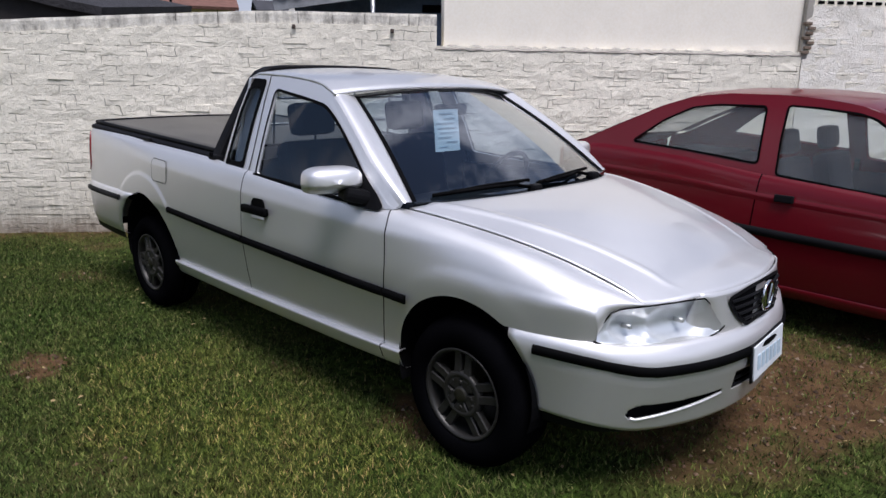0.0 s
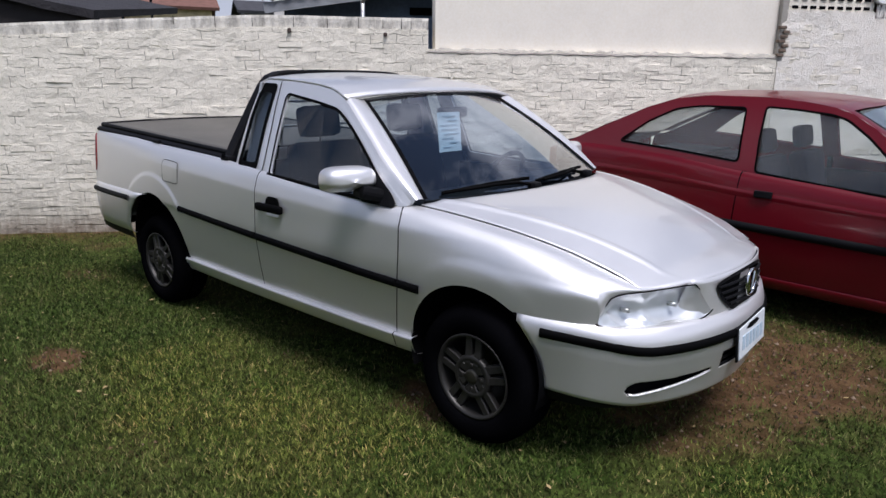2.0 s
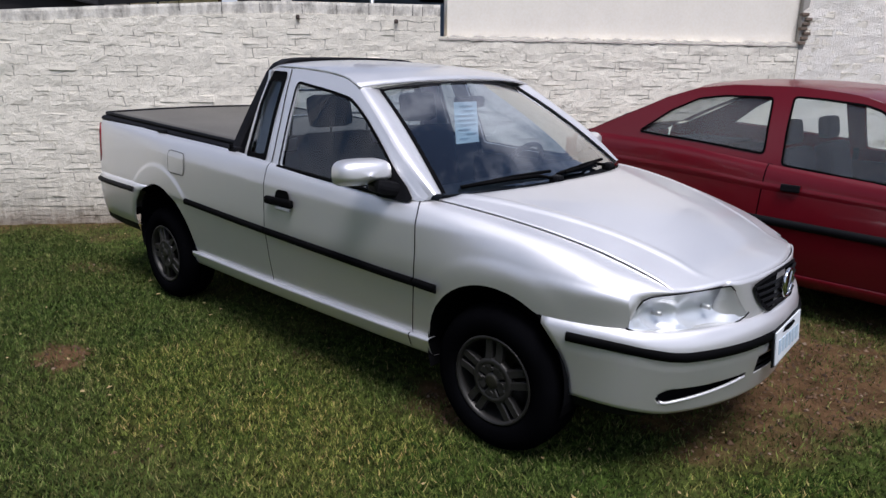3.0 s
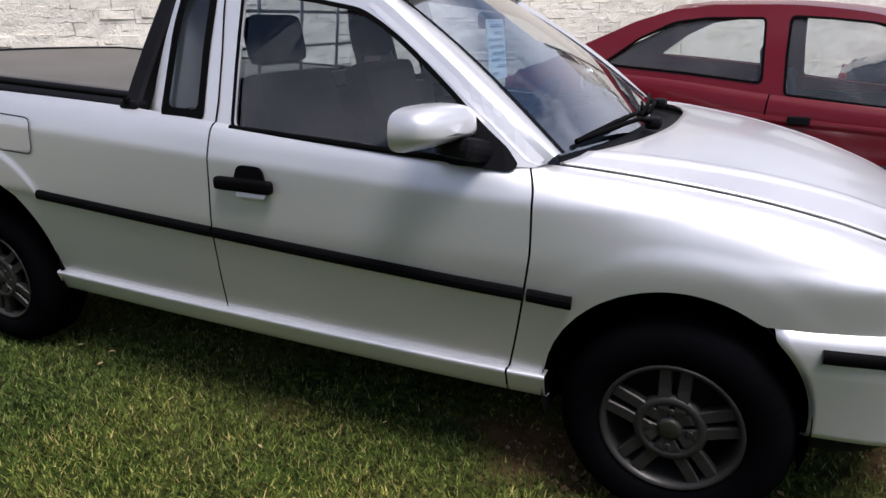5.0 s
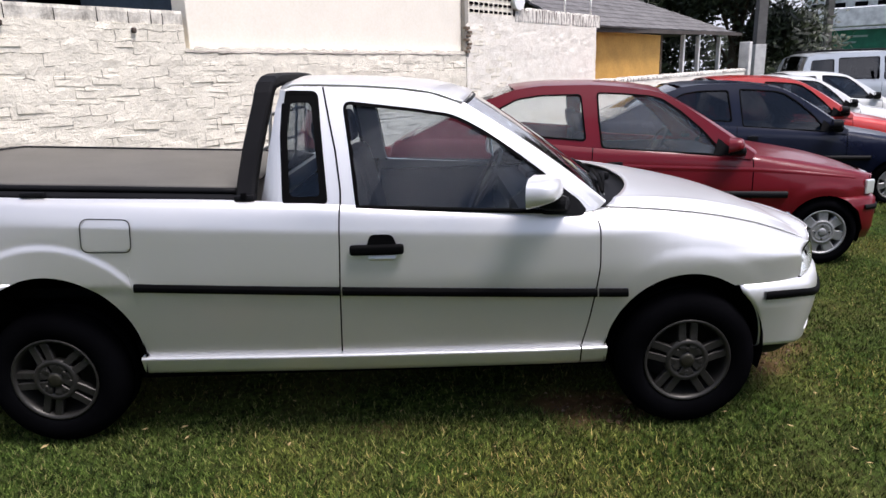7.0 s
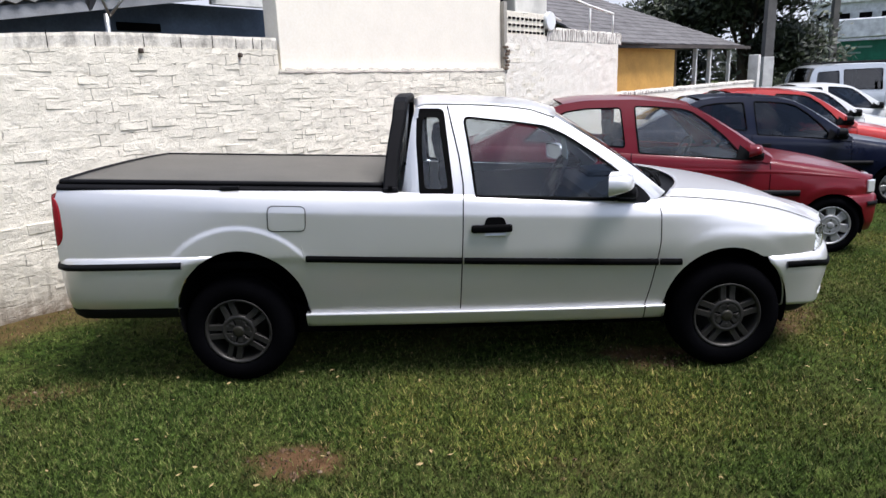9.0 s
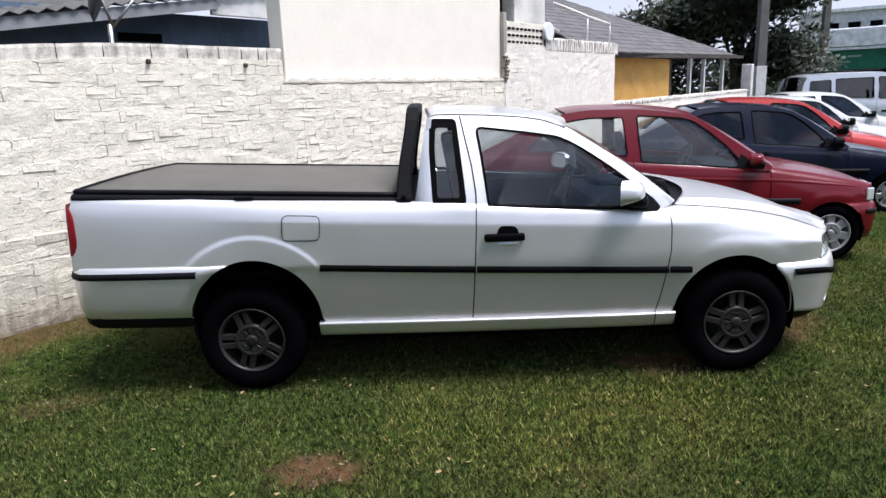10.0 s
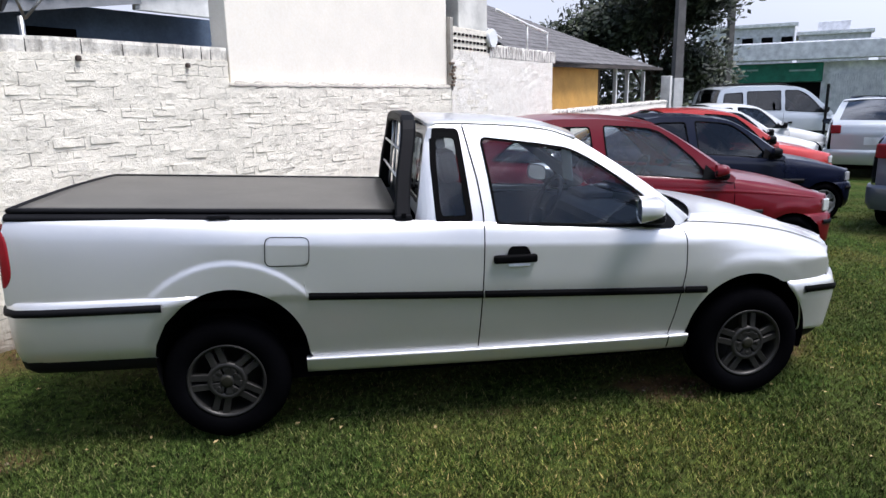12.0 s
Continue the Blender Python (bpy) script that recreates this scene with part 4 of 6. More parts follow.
    part("dashboard", box(2.10, 0, 0.80, 0.36, 1.36, 0.24, 0.06), DASH, car)
    part("dash_top", box(2.16, 0.36, 0.93, 0.20, 0.36, 0.06, 0.03), DASH, car)
    steering(car, 1.86, 0.36, 0.89)
    part("firewall", box(2.26, 0, 0.66, 0.04, 1.4, 0.5), DARK, car)
    part("mirror_inside", box(1.80, 0.0, 1.275, 0.03, 0.22, 0.055, 0.015), BLACK, car)
    part("underbody", box(1.36, 0, 0.285, 3.05, 1.24, 0.17, 0.03), DARK, car, "dark floor pan")
    part("engine_bay", box(2.65, 0, 0.55, 0.85, 0.78, 0.40), DARK, car)
    # price sheet behind the windscreen
    m = pose(1.85, -0.08, 1.180, 0, 84, 0)
    ps = thing("price_sheet", "pale blue printed price sheet taped inside windscreen", "paper sheet")
    part("sheet", box(0, 0, 0, 0.20, 0.175, 0.002, 0, m), PAPER, ps)
    for k, (off, w) in enumerate(((0.0, 0.10), (0.02, 0.08), (-0.01, 0.13), (0.0, 0.13), (0.01, 0.12), (-0.02, 0.09), (0.03, 0.08), (-0.03, 0.06))):
        part("text_bar", box(-0.080 + 0.0225 * k, off, 0.003, 0.006, w, 0.001, 0, m), INK, ps)
    wheels(car, 2.60, 0.292, 0.178, 0.792, 0.29, ALLOY)
    return car


pickup()


# ---- the other parked cars ----
def dip(x, y):
    """The ground falls a little towards the far cars."""
    t = min(1.0, max(0.0, (0.55 * x + 0.83 * y - 4.6) / 6.5))
    return -0.11 * t * t * (3 - 2 * t)


def hatchback(label, category, x, y, turn, paint_mat, pane, scale=1.0, kind="hatch", lower=None, group="cars parked along the wall", front_spokes="cover", near=False, z=None):
    """A three-door hatchback, or a tall people carrier (kind "van")."""
    lift = 0.27 if kind == "van" else 0.0
    car = thing("parked_car", label, category, Matrix.Translation((x, y, dip(x + 1.3, y) if z is None else z)) @ pose(0, 0, 0, 0, 0, turn) @ Matrix.Scale(scale, 4), group)
    S = Shell(
        wide=[(-0.62, 0.74), (-0.4, 0.785), (0.0, 0.80), (1.0, 0.822), (2.0, 0.812), (2.6, 0.79), (2.85, 0.755), (2.97, 0.70), (3.05, 0.64)],
        belt=[(-0.62, 0.975, 0.70), (-0.3, 0.99, 0.735), (0.3, 0.965, 0.762), (0.95, 0.90, 0.775), (1.85, 0.835, 0.77), (2.1, 0.822, 0.735), (2.3, 0.795, 0.70), (2.6, 0.745, 0.67), (2.85, 0.695, 0.65), (3.0, 0.658, 0.61), (3.1, 0.64, 0.5)]
        if kind == "hatch" else
        [(-0.72, 1.02, 0.74), (0.3, 1.03, 0.775), (1.0, 1.01, 0.785), (1.9, 0.96, 0.775), (2.2, 0.93, 0.735), (2.6, 0.84, 0.68), (2.85, 0.74, 0.64), (3.0, 0.68, 0.60), (3.1, 0.66, 0.5)],
        zb=0.25, zm=0.56, arches=((0.0, 0.255, 0.275), (2.62, 0.255, 0.27)), nose=(3.09, 0.16, 0.20), front_w=0.69, clip_r=0.50, clip_f=0.505,
        gh=((0.84, 0.775), (1.36, 0.60)) if kind == "hatch" else ((0.98, 0.78), (1.62, 0.66)), flares=((0.0, 0.255, 0.275, 0.37, 0.008, 2.2), (2.62, 0.255, 0.27, 0.37, 0.008, 2.2)))
    S.hood_w, S.hood_x = 0.61, 3.0
    rear_edge, front_edge = (lambda s: 0.905 + 0.03 * s), (lambda s: 2.07 + 0.05 * s - 0.03 * s * s)
    tail = curve_fn([(0, -0.58), (0.5, -0.60), (1.0, -0.55)])
    fend = curve_fn([(0, 2.955), (0.5, 2.962), (1.0, 3.0)])
    q = 1 if near else 2
    for sd in (-1, 1):
        part("rear_wing", S.skin(lambda s: float(tail(s)[0]), lambda s: rear_edge(s) - 0.004, 26 // q, 16 // q, sd), paint_mat, car, "", True)
        d = part("door", S.skin(lambda s: rear_edge(s) + 0.004, lambda s: front_edge(s) - 0.004, 20 // q, 16 // q, sd), paint_mat, car, "", True)
        part("front_wing", S.skin(lambda s: front_edge(s) + 0.004, lambda s: float(fend(s)[0]), 20 // q, 16 // q, sd), paint_mat, car, "", True)
        for fn in (rear_edge, front_edge):
            P = [[(fn(s) + e, sd * (float(S.section(fn(s))(s)[0]) - 0.012), float(S.section(fn(s))(s)[1])) for e in (-0.02, 0.02)] for s in [k / 8 for k in range(9)]]
            part("door_gap", grid(P), DARK, car)
        part("door_handle", box(1.095, sd * 0.822, 0.778, 0.11, 0.02, 0.045, 0.008), BLACK, d, "black flap handle")
        P = [[(xx, sd * (float(S.section(xx)(0.42)[0]) + a), 0.568 - 0.022 * (xx - 1.0) + b) for a, b in ((-0.004, -0.026), (0.012, -0.022), (0.016, 0.0), (0.012, 0.022), (-0.004, 0.026))] for xx in [0.29 + 2.05 * k / 16 for k in range(17)]]
        part("rub_strip", grid(P), lower or BLACK, car, "dark side strip", True)
        P = [[(xx, sd * (float(S.wide(xx)[0]) + a), 0.262 + b) for a, b in ((-0.03, 0.004), (-0.022, -0.01), (-0.05, -0.06), (-0.10, -0.085))] for xx in [0.27 + 2.1 * k / 8 for k in range(9)]]
        part("sill", grid(P), lower or paint_mat, car, "", True)
        if near:
            # two pressed lines below the windows
            for s_, xa, xb in ((0.72, -0.5, 2.93),):
                P = []
                for k in range(31):
                    xx = xa + (xb - xa) * k / 30
                    c = S.section(xx)
                    P.append([(xx, sd * (float(c(s_ + e)[0]) + o), float(c(s_ + e)[1])) for e, o in ((-0.04, 0.0005), (-0.012, 0.0035), (0.002, 0.0045), (0.012, 0.0035), (0.03, 0.0005))])
                part("pressed_line", grid(P), paint_mat, car, "", True)
        well(car, 0.0, 0.255, 0.277, sd, 0.78, 0.45)
        well(car, 2.62, 0.255, 0.272, sd, 0.77, 0.42)
    if kind == "hatch":
        outline = [(-0.50, 0.978), (-0.42, 1.005), (-0.12, 1.14), (0.15, 1.265), (0.36, 1.332), (0.6, 1.356), (0.9, 1.354), (1.15, 1.336), (1.36, 1.305), (1.47, 1.27), (1.6, 1.195), (1.78, 1.07),
                   (1.95, 0.945), (2.1, 0.838), (2.08, 0.80), (1.85, 0.822), (1.4, 0.86), (0.95, 0.896), (0.3, 0.958), (-0.2, 0.985)]
        quarter = round_poly([(0.0, 1.026), (0.45, 0.995), (0.885, 0.955), (0.868, 1.12), (0.852, 1.285), (0.55, 1.285), (0.38, 1.262), (0.2, 1.175)], 0.03)
        door_win = round_poly([(1.005, 0.902), (1.4, 0.868), (1.88, 0.832), (1.83, 0.895), (1.72, 1.02), (1.58, 1.145), (1.45, 1.235), (1.36, 1.262), (1.15, 1.284), (0.975, 1.294), (0.985, 1.10)], 0.025)
        wins, top = [quarter, door_win], [(0.36, 1.332), (0.6, 1.356), (0.9, 1.354), (1.15, 1.336), (1.36, 1.305), (1.44, 1.282)]
        ws_t, ws_b = (1.42, 0.52, 1.285), (2.10, 0.655, 0.858)
        pil = [(1.44, 1.282), (1.47, 1.27), (1.6, 1.195), (1.78, 1.07), (1.95, 0.945), (2.11, 0.832)]
        back_t, back_b = (0.36, 0.53, 1.325), (-0.42, 0.62, 1.01)
    else:
        outline = [(-0.68, 1.0), (-0.70, 1.15), (-0.66, 1.40), (-0.58, 1.56), (-0.45, 1.61), (0.2, 1.635), (0.9, 1.635), (1.3, 1.61), (1.48, 1.555), (1.62, 1.47), (1.8, 1.32), (1.98, 1.15), (2.16, 0.98), (2.15, 0.93),
                   (1.9, 0.955), (1.0, 1.005), (0.3, 1.02)]
        wins = [round_poly([(-0.56, 1.10), (-0.05, 1.10), (-0.05, 1.50), (-0.5, 1.48)], 0.04), round_poly([(0.05, 1.09), (0.88, 1.07), (0.88, 1.53), (0.05, 1.52)], 0.04),
                round_poly([(0.98, 1.06), (1.94, 1.0), (1.84, 1.12), (1.66, 1.31), (1.5, 1.44), (1.32, 1.53), (0.98, 1.54)], 0.04)]
        top = [(-0.58, 1.56), (-0.45, 1.61), (0.2, 1.635), (0.9, 1.635), (1.3, 1.61), (1.48, 1.555)]
        ws_t, ws_b = (1.48, 0.56, 1.555), (2.16, 0.67, 0.985)
        pil = [(1.48, 1.555), (1.62, 1.47), (1.8, 1.32), (1.98, 1.15), (2.16, 0.98)]
        back_t, back_b = (-0.58, 0.58, 1.55), (-0.70, 0.66, 1.05)
    for sd in (-1, 1):
        side_glass(car, S, sd, outline, wins, paint_mat, [pane] * len(wins), ["quarter_window", "door_window", "door_window"] if len(wins) == 2 else ["rear_side_window", "door_window", "door_window"])
        z0 = 0.855 if kind == "hatch" else 1.03
        mirror(car, 1.93, sd * 0.885, z0 + 0.05, sd, paint_mat if kind == "hatch" and near else BLACK, 0.9)
        part("mirror_corner", fill(round_poly([(1.80, z0 - 0.02), (2.0, z0 - 0.03), (1.84, z0 + 0.10)], 0.01), [], lambda a, b: (a, sd * (S.gw(b) + 0.006), b)), BLACK, car, "black mirror corner")
    part("roof", roof_grid(S, top, 0.035, 0.06, 0.05), paint_mat, car, "", True)
    P = screen_grid(ws_t, ws_b, 0.07, 0.10)
    scr = part("windscreen", grid(P), SCREEN, car, "", True)
    fr = curve_fn([(zz, xx) for xx, zz in pil][::-1])
    for c, s in ((0, -1), (-1, 1)):
        edge = [r[c] for r in P]
        part("screen_seal", grid([[(a + 0.006, b + s * 0.004, e + 0.006) for a, b, e in edge], [(a + 0.014, b - s * 0.022, e + 0.006) for a, b, e in edge]]), BLACK, scr, "", True)
        rows = []
        for k in range(11):
            zz = pil[0][1] + (pil[-1][1] - pil[0][1]) * k / 10
            e = edge[k]
            o = (float(fr(zz)[0]), s * S.gw(zz), zz)
            mid = [(o[i] + e[i]) / 2 for i in range(3)]
            rows.append([o, (mid[0] + 0.012, mid[1] + s * 0.012, mid[2] + 0.012), (e[0] + 0.004, e[1] + s * 0.004, e[2] + 0.006)])
        part("screen_pillar", grid(rows), paint_mat, car, "", True)
    part("screen_header", grid([[(a - 0.03, b, e + 0.012) for a, b, e in P[0]], [(a + 0.015, b * 0.99, e - 0.008) for a, b, e in P[0]]]), paint_mat, car, "", True)
    # back light and tailgate
    B = []
    for i in range(7):
        u = i / 6
        B.append([(back_t[0] + (back_b[0] - back_t[0]) * u - 0.05 * (1 - t * t), t * (back_t[1] + (back_b[1] - back_t[1]) * u), back_t[2] + (back_b[2] - back_t[2]) * u + 0.02 * math.sin(math.pi * u) + 0.034 * (1 - t * t) * (1 - u)) for t in [-1 + j / 6 for j in range(13)]])
    bg = part("rear_window", grid(B), pane, car, "", True)
    for c, s in ((0, -1), (-1, 1)):
        rows = []
        for i in range(7):
            e = B[i][c]
            zz = e[2]
            side_pt = (e[0] + 0.01, s * S.gw(zz), zz)
            rows.append([side_pt, (e[0], e[1] - s * 0.02, e[2] + 0.006)])
        part("rear_pillar", grid(rows), paint_mat, car, "", True)
    x_t, zt_ = back_b[0], back_b[2]
    T = [[(x_t - 0.06 * k - 0.03 * (1 - t * t) if k < 2 else -0.60 - 0.04 * (1 - t * t), t * 0.70, zz) for t in [-1 + j / 6 for j in range(13)]] for k, zz in ((0, zt_ + 0.005), (1, zt_ - 0.01), (2, zt_ - 0.08), (3, 0.75), (4, 0.48))]
    tg = part("tailgate", grid(T), paint_mat, car, "", True)
    part("plate", box(-0.655, 0, 0.66, 0.006, 0.40, 0.13, 0.002), PLATE, tg, "plate with no writing")
    for sd in (-1, 1):
        part("tail_lamp", box(-0.615, sd * 0.64, 0.86, 0.06, 0.16, 0.15, 0.02), LAMP_RED, car, "red tail lamp")
    # bumpers
    cx, cz, r = S.arches[1]
    part("front_bumper", band(lambda zz: S.plan(max(cx + math.sqrt(max(0.0, r * r - (zz - cz) ** 2)), 2.7)), [(-0.02, 0.512), (0.02, 0.508), (0.04, 0.488), (0.045, 0.41), (0.035, 0.28), (0.01, 0.20), (-0.04, 0.18)]), lower or paint_mat, car, "", True)
    part("bumper_strip", band(lambda zz: S.plan(2.88), [(0.04, 0.455), (0.053, 0.45), (0.053, 0.42), (0.04, 0.415)]), BLACK, car, "", True)
    R = []
    for off, zz in ((0.0, 0.51), (0.03, 0.505), (0.04, 0.46), (0.035, 0.32), (0.0, 0.25)):
        h = [(-0.28 - 0.03 * k, float(S.wide(-0.28 - 0.03 * k)[0])) for k in range(10)] + [(-0.60, 0.70), (-0.625, 0.5), (-0.64, 0.0)]
        R.append([(-a, b, zz) for a, b in wrap([(-a, b) for a, b in h], off)])
    part("rear_bumper", grid(R), lower or paint_mat, car, "", True)
    # bonnet, nose, lamps
    rear = lambda t: (2.20 if kind == "hatch" else 2.27) - 0.10 * abs(t) ** 2.4
    cf = curve_fn([(2.0, 0.03), (2.3, 0.055), (2.7, 0.05), (2.98, 0.03), (3.1, 0.01)])
    part("bonnet", hood_grid(S, rear, lambda xx: float(cf(xx)[0]), 0.3, 12, 12), paint_mat, car, "", True)
    zt = float(S.belt(3.0)[0])
    P = [[(S.nose_x(yy) + 0.002, yy, zz) for yy in [0.30 * (k / 8 * 2 - 1) for k in range(9)]] for zz in (0.508, 0.54, zt - 0.03, zt)]
    part("grille", grid(P), DARK if kind == "hatch" else BLACK, car)
    part("scuttle", grid([[(ws_b[0] + 0.09 * (1 - t * t) - 0.02, t * 0.66, ws_b[2] - 0.005) for t in [-1 + j / 6 for j in range(13)]], [(rear(t) + 0.02, t * 0.70, ws_b[2] - 0.03 + 0.03 * (1 - t * t)) for t in [-1 + j / 6 for j in range(13)]]]), BLACK, car)
    for sd in (-1, 1):
        part("corner_lamp", box(0, 0, 0, 0.075, 0.022, 0.105, 0.008, pose(2.945, sd * 0.718, 0.578, 0, 0, -sd * 24)), REFLECT, car, "clear corner lamp")
        headlight(car, S, 0.30, 0.685, [(0.30, 0.514), (0.5, 0.512), (0.685, 0.514)], [(0.30, zt - 0.002), (0.5, zt - 0.002), (0.685, zt - 0.008)], sd)
    # inside and wheels
    part("cab_floor", box(1.0, 0, 0.30, 2.4, 1.4, 0.04), DARK, car)
    h0 = lift * 0.6
    for sd in (-1, 1):
        seat(car, 1.20, sd * 0.33, 0.34 + h0, 0.92, SEAT_GREY if near else SEAT)
        part("door_lining", box(1.0, sd * 0.735, 0.56 + h0, 1.9, 0.03, 0.50, 0.01), DASH, car)
    part("rear_seat", box(0.28, 0, 0.62 + h0, 0.22, 1.3, 0.55, 0.06), SEAT, car)
    part("dashboard", box(1.90, 0, 0.70 + h0, 0.34, 1.34, 0.22, 0.06), DASH, car)
    steering(car, 1.62, 0.34, 0.80 + h0, 0.17)
    part("parcel_shelf", box(-0.05, 0, 0.90 + h0 * 0.3, 0.5, 1.3, 0.02), DASH, car)
    part("underbody", box(1.3, 0, 0.225, 3.2, 1.2, 0.15, 0.03), DARK, car, "dark floor pan")
    part("engine_bay", box(2.55, 0, 0.45, 0.7, 0.75, 0.28), DARK, car)
    wheels(car, 2.62, 0.255, 0.165, 0.785, 0.25, TRIM_ALLOY, front_spokes)
    if kind == "van":
        for sd in (-1, 1):
            part("roof_rail", tube([(-0.4, sd * 0.55, 1.66), (-0.35, sd * 0.55, 1.69), (1.05, sd * 0.55, 1.69), (1.1, sd * 0.55, 1.66)], 0.015, 8), BLACK, car, "black roof rail", True)
    return car


r_ = hatchback("dark red three-door hatchback with grey trim parked on grass", "car", 1.905, 2.58, -6, RED, CLEAR, 1.01, "hatch", None, "cars parked along the wall", "cover", True, -0.012)
hatchback("navy blue hatchback with tinted windows parked beside a red car", "car", 4.03, 4.92, -6, NAVY, TINT, 1.0, z=-0.077)
hatchback("orange-red hatchback parked between navy and white cars", "car", 5.2, 6.85, -6, ORANGE, TINT, 1.02, z=-0.075)
hatchback("white hatchback parked in the row of cars", "car", 6.85, 9.36, -6, WHITE, TINT, 1.02)
hatchback("white hatchback parked in the row of cars", "car", 8.6, 11.55, -6, WHITE, TINT, 1.04)
hatchback("tall pale silver people carrier with black roof rails", "van", 11.35, 14.1, -6, PALE, TINT, 1.12, "van")
hatchback("pale silver hatchback seen from behind on the lot", "car", 11.0, 8.25, 50, PALE, TINT, 1.10, group="cars parked opposite")
hatchback("slate blue saloon at the edge of the lot", "car", 7.43, 2.66, 32, SLATE, TINT, 1.08, group="cars parked opposite")
hatchback("black hatchback far off by the gate", "car", 21.4, 20.9, 52, NAVY, TINT, 1.08, group="cars parked opposite")


# ---- ground ----
def berm(x, y):
    """Earth heaped a few centimetres against the wall."""
    n = (x + 0.289) * -0.769 + (y - 2.17) * 0.639
    t = min(1.0, max(0.0, (n + 0.42) / 0.42))
    return 0.045 * t * t


def bare(x, y):
    """How bare the soil is: 1 earth, 0 full grass."""
    v = 0.0
    for cx, cy, rx, ry, a, k in ((0.45, -1.60, 0.22, 0.13, 0.95, 0.0), (3.3, 0.75, 0.50, 0.70, 0.92, -10.0), (3.45, 1.75, 0.40, 0.55, 0.6, 0.0), (2.3, -0.62, 0.30, 0.16, 0.8, 0.0), (3.15, 0.0, 0.35, 0.3, 0.7, 0.0),
                                 (-1.1, -0.85, 0.25, 0.14, 0.6, 20.0), (1.35, -0.72, 0.16, 0.08, 0.4, 0.0), (1.6, -1.7, 0.3, 0.12, 0.25, 0.0)):
        c, s = math.cos(radians(k)), math.sin(radians(k))
        dx, dy = x - cx, y - cy
        d = math.hypot((dx * c + dy * s) / rx, (-dx * s + dy * c) / ry) + 0.55 * (noise.noise((x * 5, y * 5, 3)) + 0.5 * noise.noise((x * 13, y * 13, 5)))
        v = max(v, a * min(1.0, max(0.0, (1.25 - d) / 0.5)))
    n = (x + 0.289) * -0.769 + (y - 2.17) * 0.639
    if n > -0.75:
        v = max(v, 0.62 * min(1.0, (n + 0.45 + 0.4 * noise.noise((x * 3, y * 3, 8))) / 0.40))
    return min(1.0, max(0.0, v))


def dry(x, y):
    """How dry and pale the grass is."""
    v = 0.0
    for cx, cy, rx, ry in ((1.85, -1.22, 1.15, 0.50), (4.4, -0.7, 1.2, 0.8), (6.5, 1.2, 2.5, 1.2)):
        d = math.hypot((x - cx) / rx, (y - cy) / ry) + 0.5 * noise.noise((x * 1.7, y * 1.7, 6)) + 0.25 * noise.noise((x * 6, y * 6, 9))
        v = max(v, min(1.0, max(0.0, (1.2 - d) / 0.8)))
    return v


def grass_ground():
    k = Nodes("lawn_soil")
    m = k.n("Attribute")
    m.attribute_name = "bare"
    big, mid, fine = k.noise(1.3, 4.0), k.noise(9.0, 5.0, 0.65), k.noise(150.0, 5.0, 0.75)
    turf = k.ramp(mid, [(0.3, (0.014, 0.027, 0.004)), (0.55, (0.034, 0.058, 0.010)), (0.8, (0.065, 0.084, 0.018))])
    turf = k.mix(0.85, turf, fine, "OVERLAY")
    turf = k.mix(1.0, turf, k.ramp(k.noise(32.0, 3.0, 0.6), [(0.36, (0.35, 0.35, 0.35)), (0.64, (1.6, 1.6, 1.6))]), "MULTIPLY")
    straw = k.ramp(big, [(0.45, 0.0), (0.75, 0.5)])
    turf = k.mix(straw, turf, (0.13, 0.105, 0.038))
    soil = k.ramp(mid, [(0.3, (0.050, 0.027, 0.013)), (0.7, (0.150, 0.082, 0.042))])
    soil = k.mix(0.9, soil, fine, "OVERLAY")
    k.set(Base_Color=k.mix(m.outputs["Fac"], turf, soil), Roughness=0.95, Specular_IOR_Level=0.08)
    k.bump(fine, 0.6, 0.02)
    xs = np.concatenate([[-300, -80, -20, -8], np.arange(-5.0, 8.01, 0.08), np.arange(8.5, 24, 0.8), [30, 50, 100, 400]])
    ys = np.concatenate([[-300, -80, -20, -8], np.arange(-5.5, 7.01, 0.08), np.arange(7.5, 24, 0.8), [30, 50, 100, 400]])
    v, b = [], []
    for y in ys:
        for x in xs:
            near = -5 <= x <= 8 and -5.5 <= y <= 7
            v.append((x, y, dip(x, y) + berm(x, y) * near + (0.010 * noise.noise((x * 1.1, y * 1.1, 0)) + 0.006 * noise.noise((x * 5, y * 5, 1)) - 0.012 if near else -0.012)))
            b.append(bare(x, y) if near else 0.0)
    n = len(xs)
    f = [(j * n + i, j * n + i + 1, (j + 1) * n + i + 1, (j + 1) * n + i) for j in range(len(ys) - 1) for i in range(n - 1)]
    g = part("ground", (v, f), k.m, None, "", True)
    g.data.attributes.new("bare", "FLOAT", "POINT").data.foreach_set("value", b)
    tagged(g, "mown lawn with bare earth patches", "ground", kind="structure")


